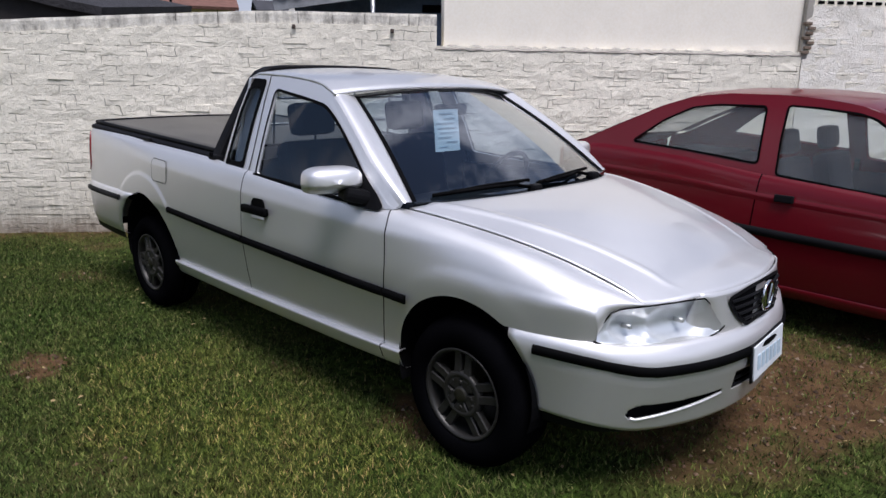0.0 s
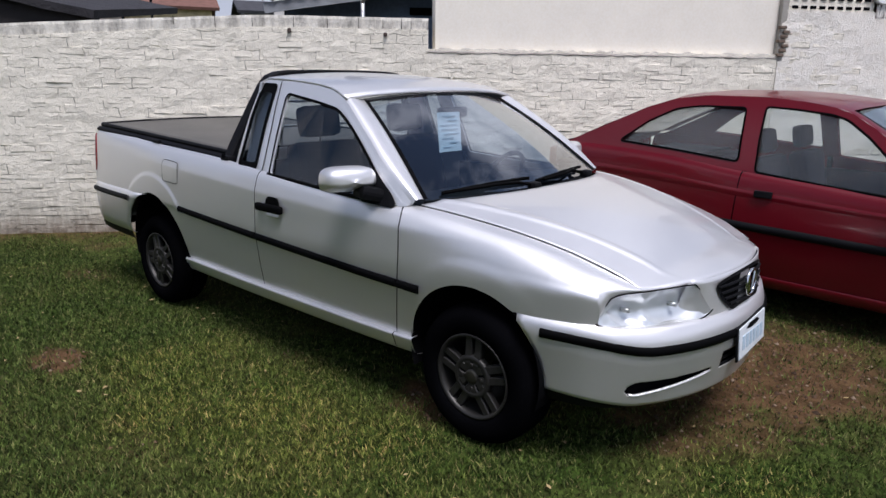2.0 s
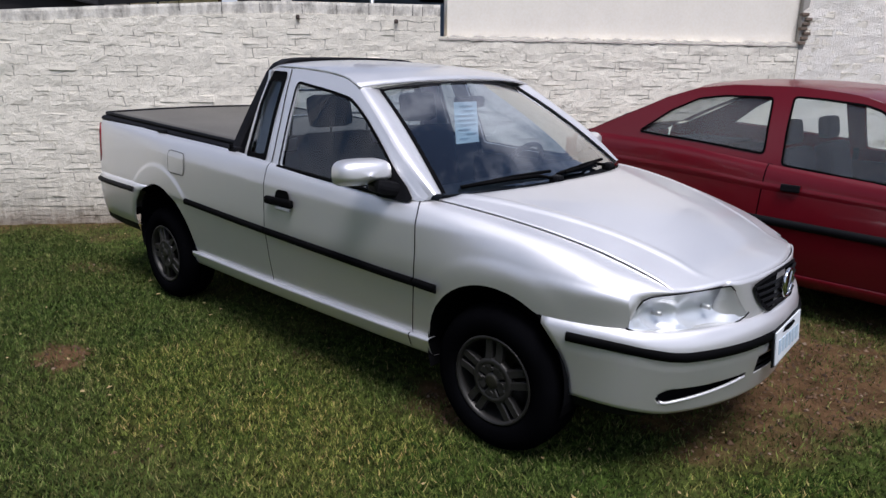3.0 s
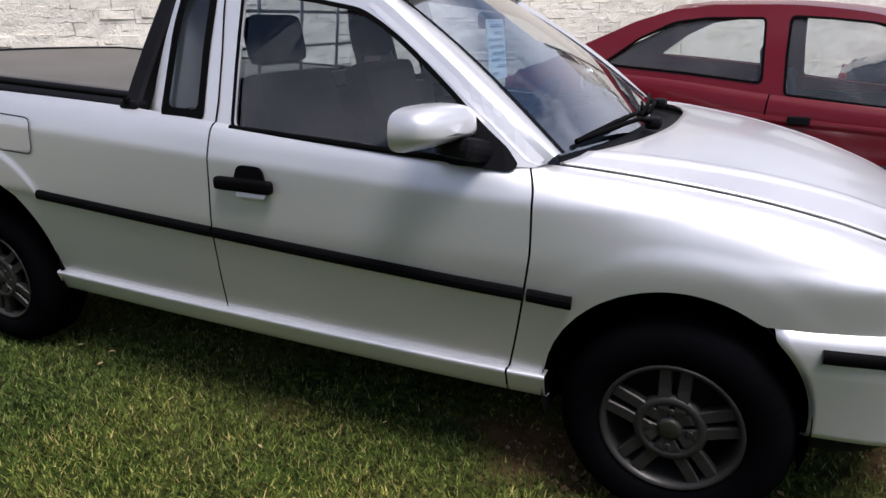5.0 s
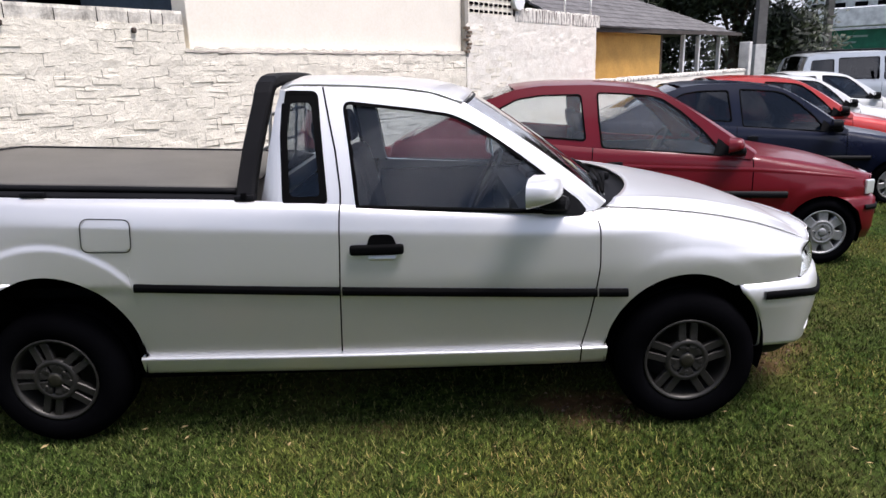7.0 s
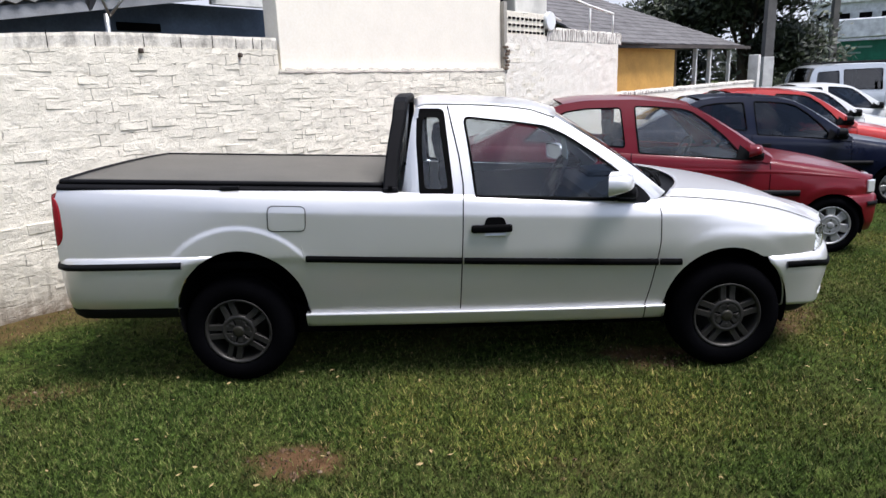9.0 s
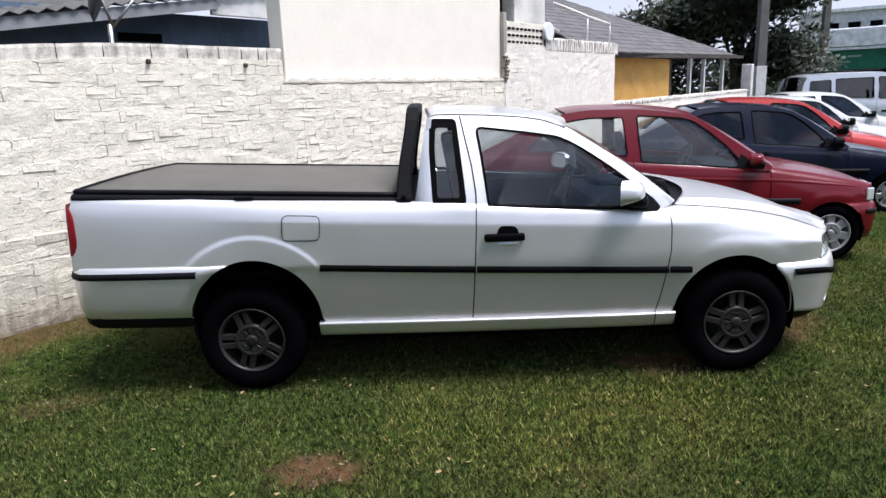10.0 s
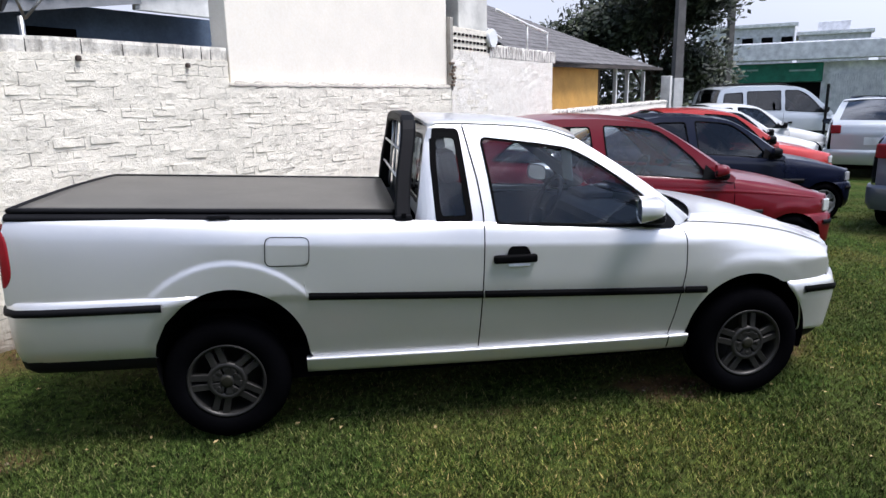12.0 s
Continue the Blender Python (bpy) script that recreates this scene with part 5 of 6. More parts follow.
def grass_blades():
    """Short mown blades where the camera comes near, as one mesh."""
    k = Nodes("grass_blade")
    rnd = k.n("NewGeometry").outputs["Random Per Island"]
    c = k.ramp(rnd, [(0.0, (0.008, 0.014, 0.003)), (0.35, (0.041, 0.065, 0.013)), (0.74, (0.088, 0.124, 0.032)), (0.91, (0.135, 0.148, 0.053)), (1.0, (0.20, 0.175, 0.085))])
    patch = k.ramp(k.noise(1.6, 4.0), [(0.35, (0.75, 0.85, 0.7)), (0.7, (1.25, 1.1, 1.0))])
    d = k.n("Attribute")
    d.attribute_name = "dry"
    pale = k.mix(1.0, c, (1.75, 1.45, 1.35), "MULTIPLY")
    c = k.mix(d.outputs["Fac"], c, pale)
    c = k.mix(1.0, c, k.ramp(k.noise(32.0, 3.0, 0.6), [(0.36, (0.40, 0.42, 0.40)), (0.64, (1.75, 1.7, 1.65))]), "MULTIPLY")
    k.set(Base_Color=k.mix(0.8, c, patch, "MULTIPLY"), Roughness=0.8, Specular_IOR_Level=0.15)
    rng = np.random.default_rng(7)
    pts = []
    for x0, x1, y0, y1, per in ((-2.6, 3.0, -2.4, -0.6, 19000), (-2.6, 5.5, -0.6, 2.6, 3600), (3.0, 5.5, -2.4, -0.6, 9000), (2.6, 4.8, -0.6, 1.8, 7000), (4.2, 9.0, 2.0, 6.0, 1600), (-3.2, 5.5, -4.2, -2.4, 7000), (-4.6, -2.6, -2.4, 0.6, 5000), (5.5, 7.5, -2.4, 2.0, 3000)):
        n = int((x1 - x0) * (y1 - y0) * per)
        pts.append(np.column_stack([rng.uniform(x0, x1, n), rng.uniform(y0, y1, n)]))
    p = np.concatenate(pts)
    keep = np.array([rng_ > 0.90 * bare(x, y) + 0.3 * max(0.0, noise.noise((x * 2.2, y * 2.2, 4))) for (x, y), rng_ in zip(p, rng.uniform(0, 1, len(p)))])
    behind = (p[:, 0] + 0.289) * -0.769 + (p[:, 1] - 2.17) * 0.639
    thin = np.maximum(0, np.maximum((-2.4 - p[:, 1]) / 1.8, np.maximum((-2.6 - p[:, 0]) / 2.0, (p[:, 0] - 5.5) / 2.0) * (p[:, 1] < 2.0)))
    p = p[keep & (behind < -0.04) & (rng.uniform(0, 1, len(p)) > thin)]
    n = len(p)
    a, h, w = rng.uniform(0, 2 * np.pi, n), rng.uniform(0.010, 0.032, n), rng.uniform(0.0018, 0.0042, n)
    lean, la = rng.uniform(0.2, 1.1, n) * h, rng.uniform(0, 2 * np.pi, n)
    z = np.array([dip(x, y) + berm(x, y) + 0.010 * noise.noise((x * 1.1, y * 1.1, 0)) for x, y in p]) - 0.014
    d = np.column_stack([np.cos(a) * w, np.sin(a) * w, np.zeros(n)])
    base = np.column_stack([p, z])
    tip = base + np.column_stack([np.cos(la) * lean, np.sin(la) * lean, h])
    v = np.stack([base - d, base + d, tip], 1).reshape(-1, 3)
    me = bpy.data.meshes.new("grass")
    me.vertices.add(3 * n)
    me.vertices.foreach_set("co", v.ravel())
    me.loops.add(3 * n)
    me.loops.foreach_set("vertex_index", np.arange(3 * n, dtype=np.int32))
    me.polygons.add(n)
    me.polygons.foreach_set("loop_start", np.arange(0, 3 * n, 3, dtype=np.int32))
    me.update(calc_edges=True)
    me.attributes.new("dry", "FLOAT", "POINT").data.foreach_set("value", np.repeat([dry(x, y) for x, y in p], 3))
    me.materials.append(k.m)
    tagged(new("grass", me), "short mown green grass with straw", "grass", kind="stuff")


def clutter():
    """Fallen leaves and small stones on the lawn."""
    rng = random.Random(5)
    leaf_m = plain("dry_leaf", (0.30, 0.22, 0.10), 0.8)
    v, f = [], []
    for _ in range(260):
        x, y = rng.uniform(-2.3, 5.2), rng.uniform(-3.0, 1.8)
        a, r = rng.uniform(0, 6.28), rng.uniform(0.006, 0.018)
        n = len(v)
        for t, q in ((0, 1.0), (1.5, 0.5), (3.14, 1.0), (4.6, 0.5)):
            v.append((x + r * q * math.cos(a + t), y + r * q * math.sin(a + t), dip(x, y) + 0.012 + rng.uniform(0, 0.008)))
        f.append((n, n + 1, n + 2, n + 3))
    tagged(part("fallen_leaves", (v, f), leaf_m), "small dry leaves scattered on lawn", "leaves", kind="stuff")
    # crumbs of earth on the bare patches
    v, f = [], []
    while len(f) < 8 * 2600:
        x, y = rng.uniform(-2.4, 4.6), rng.uniform(-2.0, 2.4)
        b = bare(x, y)
        if rng.random() > b * b:
            continue
        r, n = rng.uniform(0.003, 0.011) * (1.6 if rng.random() < 0.06 else 1.0), len(v)
        z = dip(x, y) + berm(x, y) + 0.010 * noise.noise((x * 1.1, y * 1.1, 0)) + 0.006 * noise.noise((x * 5, y * 5, 1)) - 0.012
        v += [(x + r * a * rng.uniform(0.7, 1.3), y + r * c * rng.uniform(0.7, 1.3), z + r * (0.3 + e) * 0.8) for a, c, e in ((1, 0, 0), (0, 1, 0), (-1, 0, 0), (0, -1, 0), (0, 0, 1), (0, 0, -1))]
        f += [tuple(n + i for i in q) for q in ((0, 1, 4), (1, 2, 4), (2, 3, 4), (3, 0, 4), (1, 0, 5), (2, 1, 5), (3, 2, 5), (0, 3, 5))]
    k = Nodes("earth_crumb")
    k.set(Base_Color=k.ramp(k.n("NewGeometry").outputs["Random Per Island"], [(0.0, (0.040, 0.022, 0.011)), (0.8, (0.135, 0.076, 0.040)), (1.0, (0.22, 0.16, 0.11))]), Roughness=0.95)
    tagged(part("earth_crumbs", (v, f), k.m), "crumbs of brown earth on bare patches", "earth", kind="stuff")


# ---- the painted brick wall ----
WALL = pose(-0.289, 2.17, 0, 0, 0, 50.3) @ pose(0.035, 0, 0) @ Matrix.Diagonal((1.012, 1, 1, 1))


def wall_paint(name, col, dirt):
    k = Nodes(name)
    pos = k.n("NewGeometry").outputs["Position"]
    big, mid, fine = k.noise(0.8, 5.0, 0.55, pos), k.noise(14.0, 6.0, 0.65, pos), k.noise(70.0, 5.0, 0.7, pos)
    c = k.ramp(mid, [(0.25, tuple(v * 0.80 for v in col)), (0.5, col), (0.8, tuple(min(0.9, v * 1.07) for v in col))])
    c = k.mix(k.ramp(big, [(0.45, 0.0), (0.8, 0.35)]), c, tuple(v * 0.78 for v in col))
    z = k.n("SeparateXYZ", Vector=k.n("NewGeometry").outputs["Position"]).outputs[2]
    streak = k.noise(5.0, 5.0, 0.7, k.where((3.0, 3.0, 0.35)))
    if dirt:
        # weather stains of their own shape along the damp foot
        foot = k.n("MapRange", Value=z, From_Min=0.0, From_Max=0.55, To_Min=0.95, To_Max=0.0).outputs[0]
        foot = k.n("Math", _0=foot, _1=k.ramp(streak, [(0.35, 0.1), (0.65, 1.0)]))
        foot.operation = "MULTIPLY"
        c = k.mix(foot.outputs[0], c, (0.19, 0.165, 0.12))
        # earth splashed up by rain
        mud = k.n("MapRange", Value=z, From_Min=0.03, From_Max=0.24, To_Min=1.0, To_Max=0.0).outputs[0]
        mud = k.n("Math", _0=mud, _1=k.ramp(mid, [(0.35, 0.45), (0.65, 1.0)]))
        mud.operation = "MULTIPLY"
        c = k.mix(mud.outputs[0], c, (0.13, 0.085, 0.05))
    # short open cracks in the old paint, along the joints of the courses
    run = k.n("VectorMath", _0=pos, _1=(0.6312, 0.7603, 0.0))
    run.operation = "DOT_PRODUCT"
    along = k.n("Math", _0=run.outputs["Value"], _1=-1.502)
    up = k.n("Math", _0=z, _1=0.07225)
    bent = k.n("VectorMath", _0=k.n("CombineXYZ", X=along.outputs[0], Y=up.outputs[0]).outputs[0], _1=k.mix(1.0, k.n("TexNoise", Vector=pos, Scale=7.0, Detail=4.0).outputs["Color"], (0.055, 0.055, 0.055), "MULTIPLY"))
    course = k.n("TexBrick", Vector=bent.outputs[0], Scale=1.0, Mortar_Size=0.0042, Mortar_Smooth=0.35, Brick_Width=0.247, Row_Height=0.0845)
    some = k.ramp(k.noise(6.5, 5.0, 0.65, pos), [(0.50, 0.0), (0.60, 0.85)])
    crack = k.n("Math", _0=course.outputs["Fac"], _1=some)
    crack.operation = "MULTIPLY"
    c = k.mix(crack.outputs[0], c, (0.30, 0.27, 0.22))
    rnd = k.n("ObjectInfo").outputs["Random"]
    c = k.mix(k.ramp(rnd, [(0.0, 0.0), (1.0, 0.10)]), c, (0.5, 0.45, 0.38))
    k.set(Base_Color=c, Roughness=0.85)
    h = k.mix(0.5, mid, fine)
    lump = k.mix(0.5, k.noise(26.0, 5.0, 0.7, pos), k.noise(9.0, 4.0, 0.6, pos))
    k.bump(k.mix(crack.outputs[0], k.mix(0.6, h, lump), (0.0, 0.0, 0.0)), 0.9, 0.034)
    return k.m


CREAM = wall_paint("cream_wall_paint", (0.82, 0.765, 0.64), True)


def coping_mat():
    k = Nodes("stained_coping")
    st = k.noise(6.0, 6.0, 0.7, k.where((1.5, 1.5, 0.6)))
    fine = k.noise(60.0, 5.0)
    c = k.ramp(st, [(0.30, (0.20, 0.19, 0.165)), (0.44, (0.48, 0.45, 0.39)), (0.58, (0.74, 0.70, 0.61))])
    k.set(Base_Color=k.mix(0.35, c, fine, "OVERLAY"), Roughness=0.9)
    k.bump(fine, 0.5, 0.01)
    return k.m


def streaks():
    """Lime wash over soot: narrow dark runs down from the top edge."""
    k = Nodes("streaked_lime_wash")
    st = k.noise(7.0, 6.0, 0.7, k.where((5.0, 5.0, 0.6)))
    c = k.ramp(st, [(0.40, (0.13, 0.11, 0.10)), (0.48, (0.45, 0.42, 0.37)), (0.55, (0.80, 0.77, 0.70))])
    k.set(Base_Color=c, Roughness=0.9)
    k.bump(st, 0.6, 0.02)
    return k.m


def brick_meshes(count=10):
    out = []
    rng = random.Random(3)
    for i in range(count):
        L = (0.235, 0.225, 0.24, 0.215, 0.23)[i % 5]
        bm = box(0, 0, 0, L, 0.05, 0.078, 0.011, None, 1)
        for v in bm.verts:
            v.co += Vector((rng.uniform(-0.006, 0.006), rng.uniform(-0.006, 0.004), rng.uniform(-0.006, 0.006)))
        me = bpy.data.meshes.new("brick")
        bm.to_mesh(me)
        bm.free()
        me.materials.append(CREAM)
        out.append(me)
    return out


def brick_wall(name, s0, s1, top, label, singles, seed, hole=None, mat=None):
    """A wall from s0 to s1 along the lot's edge; top: s -> height. Bricks stand proud of the joints."""
    ns, nz = int((s1 - s0) / 0.05), 40
    core = []
    for k in range(ns + 1):
        s = s0 + (s1 - s0) * k / ns
        face = [(s, 0.0005 + 0.008 * noise.noise((s * 3.1, i * 0.31, seed)) + 0.006 * noise.noise((s * 9, i * 1.1, seed)), -0.2 + (top(s) + 0.23) * i / nz) for i in range(nz + 1)]
        core.append(face + [(s, 0.208, top(s) + 0.03), (s, 0.208, -0.2)])
    cv, cf = grid(core, loop=True)
    nr = nz + 3
    w = part(name, (cv, cf + [tuple(range(nr)), tuple(range(ns * nr, (ns + 1) * nr))]), mat or CREAM)
    w.matrix_world = WALL
    tagged(w, label, "wall", kind="structure")
    rng = random.Random(seed)
    v, f = [], []
    row = 0
    z = -0.03
    while z < 2.6:
        s = 0.247 * math.floor(s0 / 0.247) + (-0.1235 if row % 2 == 0 else -0.247)
        while s < s1:
            a, b = max(s, s0), min(s + 0.247, s1)
            mid = (a + b) / 2
            if b - a > 0.05 and z + 0.05 < top(mid) and not (hole and hole(mid, z)):
                proud = rng.gauss(0.0005, 0.0025)
                me = BRICKS[rng.randrange(len(BRICKS))]
                m = Matrix.LocRotScale((mid, 0.028 - proud, z + rng.uniform(-0.008, 0.008)), Euler((rng.gauss(0, 0.014), rng.gauss(0, 0.012), rng.gauss(0, 0.014))), ((b - a) / 0.245, 1, rng.uniform(0.97, 1.08)))
                if singles(mid, z):
                    o = new("brick", me)
                    o.parent, o.matrix_basis = w, m
                else:
                    n = len(v)
                    v += [m @ q.co for q in me.vertices]
                    f += [tuple(i + n for i in p.vertices) for p in me.polygons]
            s += 0.247
        z += 0.0845
        row += 1
    if v:
        o = part("bricks", (v, f), CREAM, w)
        o["kind"] = "stuff"
    return w


def limewash():
    """Thick lime wash that has flaked off in small patches."""
    k = Nodes("flaked_lime_wash")
    mid, fine = k.noise(9.0, 7.0, 0.7), k.noise(60.0, 5.0, 0.7)
    flake = k.noise(5.5, 9.0, 0.72)
    c = k.ramp(mid, [(0.3, (0.78, 0.725, 0.62)), (0.55, (0.85, 0.805, 0.715))])
    c = k.mix(k.ramp(flake, [(0.64, 0.0), (0.69, 0.7)]), c, (0.34, 0.29, 0.23))
    k.set(Base_Color=c, Roughness=0.9)
    k.bump(k.mix(0.5, mid, fine), 0.9, 0.03)
    return k.m


def walls():
    global BRICKS
    BRICKS = brick_meshes()
    topA = curve_fn([(-12, 1.4), (-6, 1.70), (-3.8, 1.865), (-3.2, 1.90), (-2.42, 1.945), (-1.4, 1.99), (0, 1.99)])
    cop = coping_mat()
    tA = lambda s: float(topA(s)[0])
    a = brick_wall("wall_1", -7.5, -0.10, lambda s: tA(s) - 0.13, "cream painted rough brick wall with stained coping", lambda s, z: -3.0 < s < -0.3 and z > 0.35, 11)
    P = []
    rng = random.Random(2)
    for k in range(61):
        s = -7.5 + 7.4 * k / 60
        z, j = tA(s), rng.uniform(-0.002, 0.002)
        P.append([(s, y, z + b + (j if b >= 0 else 0)) for y, b in ((0.010, -0.15), (0.006, -0.02), (0.010, 0.002), (0.10, 0.006), (0.22, 0.0), (0.225, -0.135))])
    v, f = grid(P)
    part("coping", (v, f + [tuple(range(6)), tuple(range(len(v) - 6, len(v)))]), cop, a, "grey stained mortar coping")
    for s, z in ((-1.36, 1.86), (-0.50, 1.84)):
        part("iron_peg", box(s, -0.012, z, 0.034, 0.034, 0.038, 0.012), plain("rust", (0.08, 0.06, 0.05), 0.9), a, "rusty iron peg")
    for k, s in enumerate((-2.35, -2.0, -1.68, -1.32, -1.02, -0.74, -0.52, -0.35, -0.26)):
        part("coping_crack", box(s, 0.006, 1.93, 0.004, 0.006, 0.11 if k % 2 else 0.08), DARK, a)
    b = brick_wall("wall_2", -0.10, 3.46, lambda s: 1.69, "cream painted rough brick wall under a plastered house wall", lambda s, z: False, 12)
    sec = plain("cream_plaster", (0.82, 0.765, 0.66), 0.9, 0, 45.0, 0.035, 0.12, 0.003)
    up = part("wall_3", box(1.715, 0.16, 2.47, 3.49, 0.20, 1.54, 0.008), sec)
    up.matrix_world = WALL
    tagged(up, "smooth cream plastered house wall above the bricks", "wall", kind="structure")
    rng = random.Random(4)
    P = []
    for k in range(81):
        s = -0.11 + 3.57 * k / 80
        t, d = rng.uniform(0.0, 0.02), rng.uniform(0.0, 0.025)
        P.append([(s, y, z) for y, z in ((0.05, 1.716 + t), (0.02, 1.712 + t), (0.0, 1.702), (-0.006, 1.694 - 0.5 * d), (0.004, 1.686 - 0.5 * d))])
    part("ledge", grid(P), plain("broken_mortar", (0.34, 0.31, 0.27), 0.9, 0, 40.0, 0.5, 0.5, 0.01), b, "broken grey mortar ledge")
    c = brick_wall("wall_4", 3.47, 6.75, lambda s: 2.13, "cream painted brick wall with worn streaked top", lambda s, z: False, 13, lambda s, z: s > 4.35 and z > 0.9, limewash())
    P = []
    for k in range(71):
        s = 4.5 + 2.36 * k / 70
        j = rng.uniform(-0.02, 0.02)
        P.append([(s, y, z) for y, z in ((-0.002, 2.10), (-0.005, 2.12), (-0.004, 2.262 + j), (0.08, 2.28 + j), (0.21, 2.265 + j), (0.22, 2.12))])
    part("coping", grid(P), streaks(), c, "white coping with dark vertical streaks")
    # pierced block course beside the house
    lat = part("pierced_block", box(4.0, 0.10, 2.29, 0.98, 0.16, 0.32, 0.01), CREAM, c)
    for i in range(9):
        for k in range(3):
            part("slot", box(3.60 + 0.10 * i, 0.016, 2.19 + 0.085 * k, 0.062, 0.012, 0.03), DARK, lat)
    part("pillar_gap", box(3.49, 0.03, 2.1, 0.07, 0.06, 0.9, 0.01), plain("grey_mortar", (0.34, 0.32, 0.28), 0.9), c, "grey mortar seam")
    for k in range(7):
        part("broken_brick", box(3.48 + 0.02 * (k % 3), 0.0, 1.72 + 0.045 * k, 0.07, 0.05, 0.03, 0.006, pose(0, 0, 0)), plain("old_brick", (0.16, 0.12, 0.09), 0.95), c)
    tank = part("concrete_block", box(4.5, 0.5, 2.75, 0.82, 0.5, 0.75, 0.02), plain("pale_concrete", (0.55, 0.54, 0.5), 0.9))
    tank.matrix_world = WALL
    tagged(tank, "pale concrete water tank behind the wall", "water tank")
    part("post", box(3.90, 0.5, 2.6, 0.10, 0.3, 1.3, 0.01), DARK, tank)
    part("meter_disc", lathe([(0.0, -0.02), (0.12, -0.02), (0.13, 0.0), (0.12, 0.05)], 24), WHITE, tank, "round white cap").matrix_basis = Matrix.Translation((4.55, -0.02, 2.36))
    low = brick_wall("wall_5", 6.75, 14.6, lambda s: 1.26 + 0.012 * (s - 6.7), "low cream painted wall running to a gate", lambda s, z: False, 14, lambda s, z: True, limewash())
    P = []
    for k in range(161):
        s = 6.75 + 7.9 * k / 160
        j, q = rng.uniform(-0.012, 0.012), rng.uniform(-0.006, 0.006)
        P.append([(s, y, z + 0.012 * (s - 6.7)) for y, z in ((0.0, 1.25), (-0.012 + q, 1.262 + j), (-0.010 + q, 1.30 + j), (0.02, 1.318 + j), (0.17, 1.32 + j), (0.2, 1.29), (0.2, 1.25))])
    part("coping", grid(P), streaks(), low, "rough stained cream coping")
    # rail on the wall
    rail = thing("hand_rail", "thin white metal hand rail on the wall top", "railing", WALL @ pose(0, 0, 0.04))
    rail_m = plain("white_rail_paint", (0.78, 0.77, 0.74), 0.6)
    part("top_rail", tube([(4.9, 0.1, 2.74), (5.3, 0.1, 2.70), (5.95, 0.1, 2.62), (6.74, 0.1, 2.55)], 0.022, 8), rail_m, rail, "", True)
    for s, z in ((5.95, 2.61), (6.74, 2.55)):
        part("baluster", tube([(s, 0.1, 2.22), (s, 0.1, z)], 0.014, 8), rail_m, rail, "", True)
    part("brace", tube([(4.62, 0.1, 2.46), (5.05, 0.1, 2.36)], 0.016, 8), rail_m, rail, "", True)


# ---- behind the wall ----
def hut():
    h = thing("yellow_hut", "ochre painted hut with grey tiled hip roof", "hut", WALL @ pose(0, 0, 0.07))
    ochre = plain("ochre_paint", (0.62, 0.36, 0.10), 0.85, 0, 40.0, 0.12)
    tiles = plain("grey_roof_tile", (0.125, 0.12, 0.12), 0.85, 0, 30.0, 0.3, 0.6, 0.02)
    part("wall", box(8.7, 0.62, 1.0, 3.85, 0.16, 2.10), ochre, h)
    part("wall", box(10.55, 1.7, 1.0, 0.14, 2.2, 2.10), ochre, h)
    part("corner_post", box(10.66, 0.58, 1.0, 0.10, 0.10, 2.10, 0.01), plain("dark_timber", (0.07, 0.05, 0.035), 0.8), h)
    white = plain("white_post_paint", (0.7, 0.7, 0.67), 0.7)
    for s in (12.0, 12.95, 14.4):
        part("veranda_post", box(s, 0.6, 1.05, 0.085, 0.085, 2.1, 0.01), white, h)
    # the veranda's shade is put into this wall's grey colour
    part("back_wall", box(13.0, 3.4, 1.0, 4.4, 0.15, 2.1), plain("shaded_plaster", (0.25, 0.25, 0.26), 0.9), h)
    # hip roof laid in tile courses
    e0, e1, r0, r1 = Vector((6.3, 0.15, 2.06)), Vector((15.15, 0.45, 2.22)), Vector((6.3, 3.2, 3.62)), Vector((10.2, 3.2, 3.60))
    b1, b0 = Vector((15.15, 6.0, 2.22)), Vector((6.3, 6.0, 2.06))
    n = 16
    for nm, A, B, C, D in (("roof_slope", e0, e1, r0, r1), ("roof_hip", e1, b1, r1, r1), ("roof_slope", b1, b0, r1, r0)):
        P = []
        for i in range(n):
            for u, dz in ((i / n, 0.016), ((i + 0.97) / n, 0.0)):
                a, b = A.lerp(C, u), B.lerp(D, u)
                P.append([a.lerp(b, j / 24) + Vector((0, 0, dz + 0.008 * (j % 2))) for j in range(25)])
        part(nm, grid(P), tiles, h, "", False, 0.03)
    part("eave_board", box(10.7, 0.28, 2.10, 8.8, 0.03, 0.07, 0, pose(0, 0, -0.19, 0, -1.0, 0)), plain("dark_board", (0.06, 0.05, 0.045), 0.8), h)


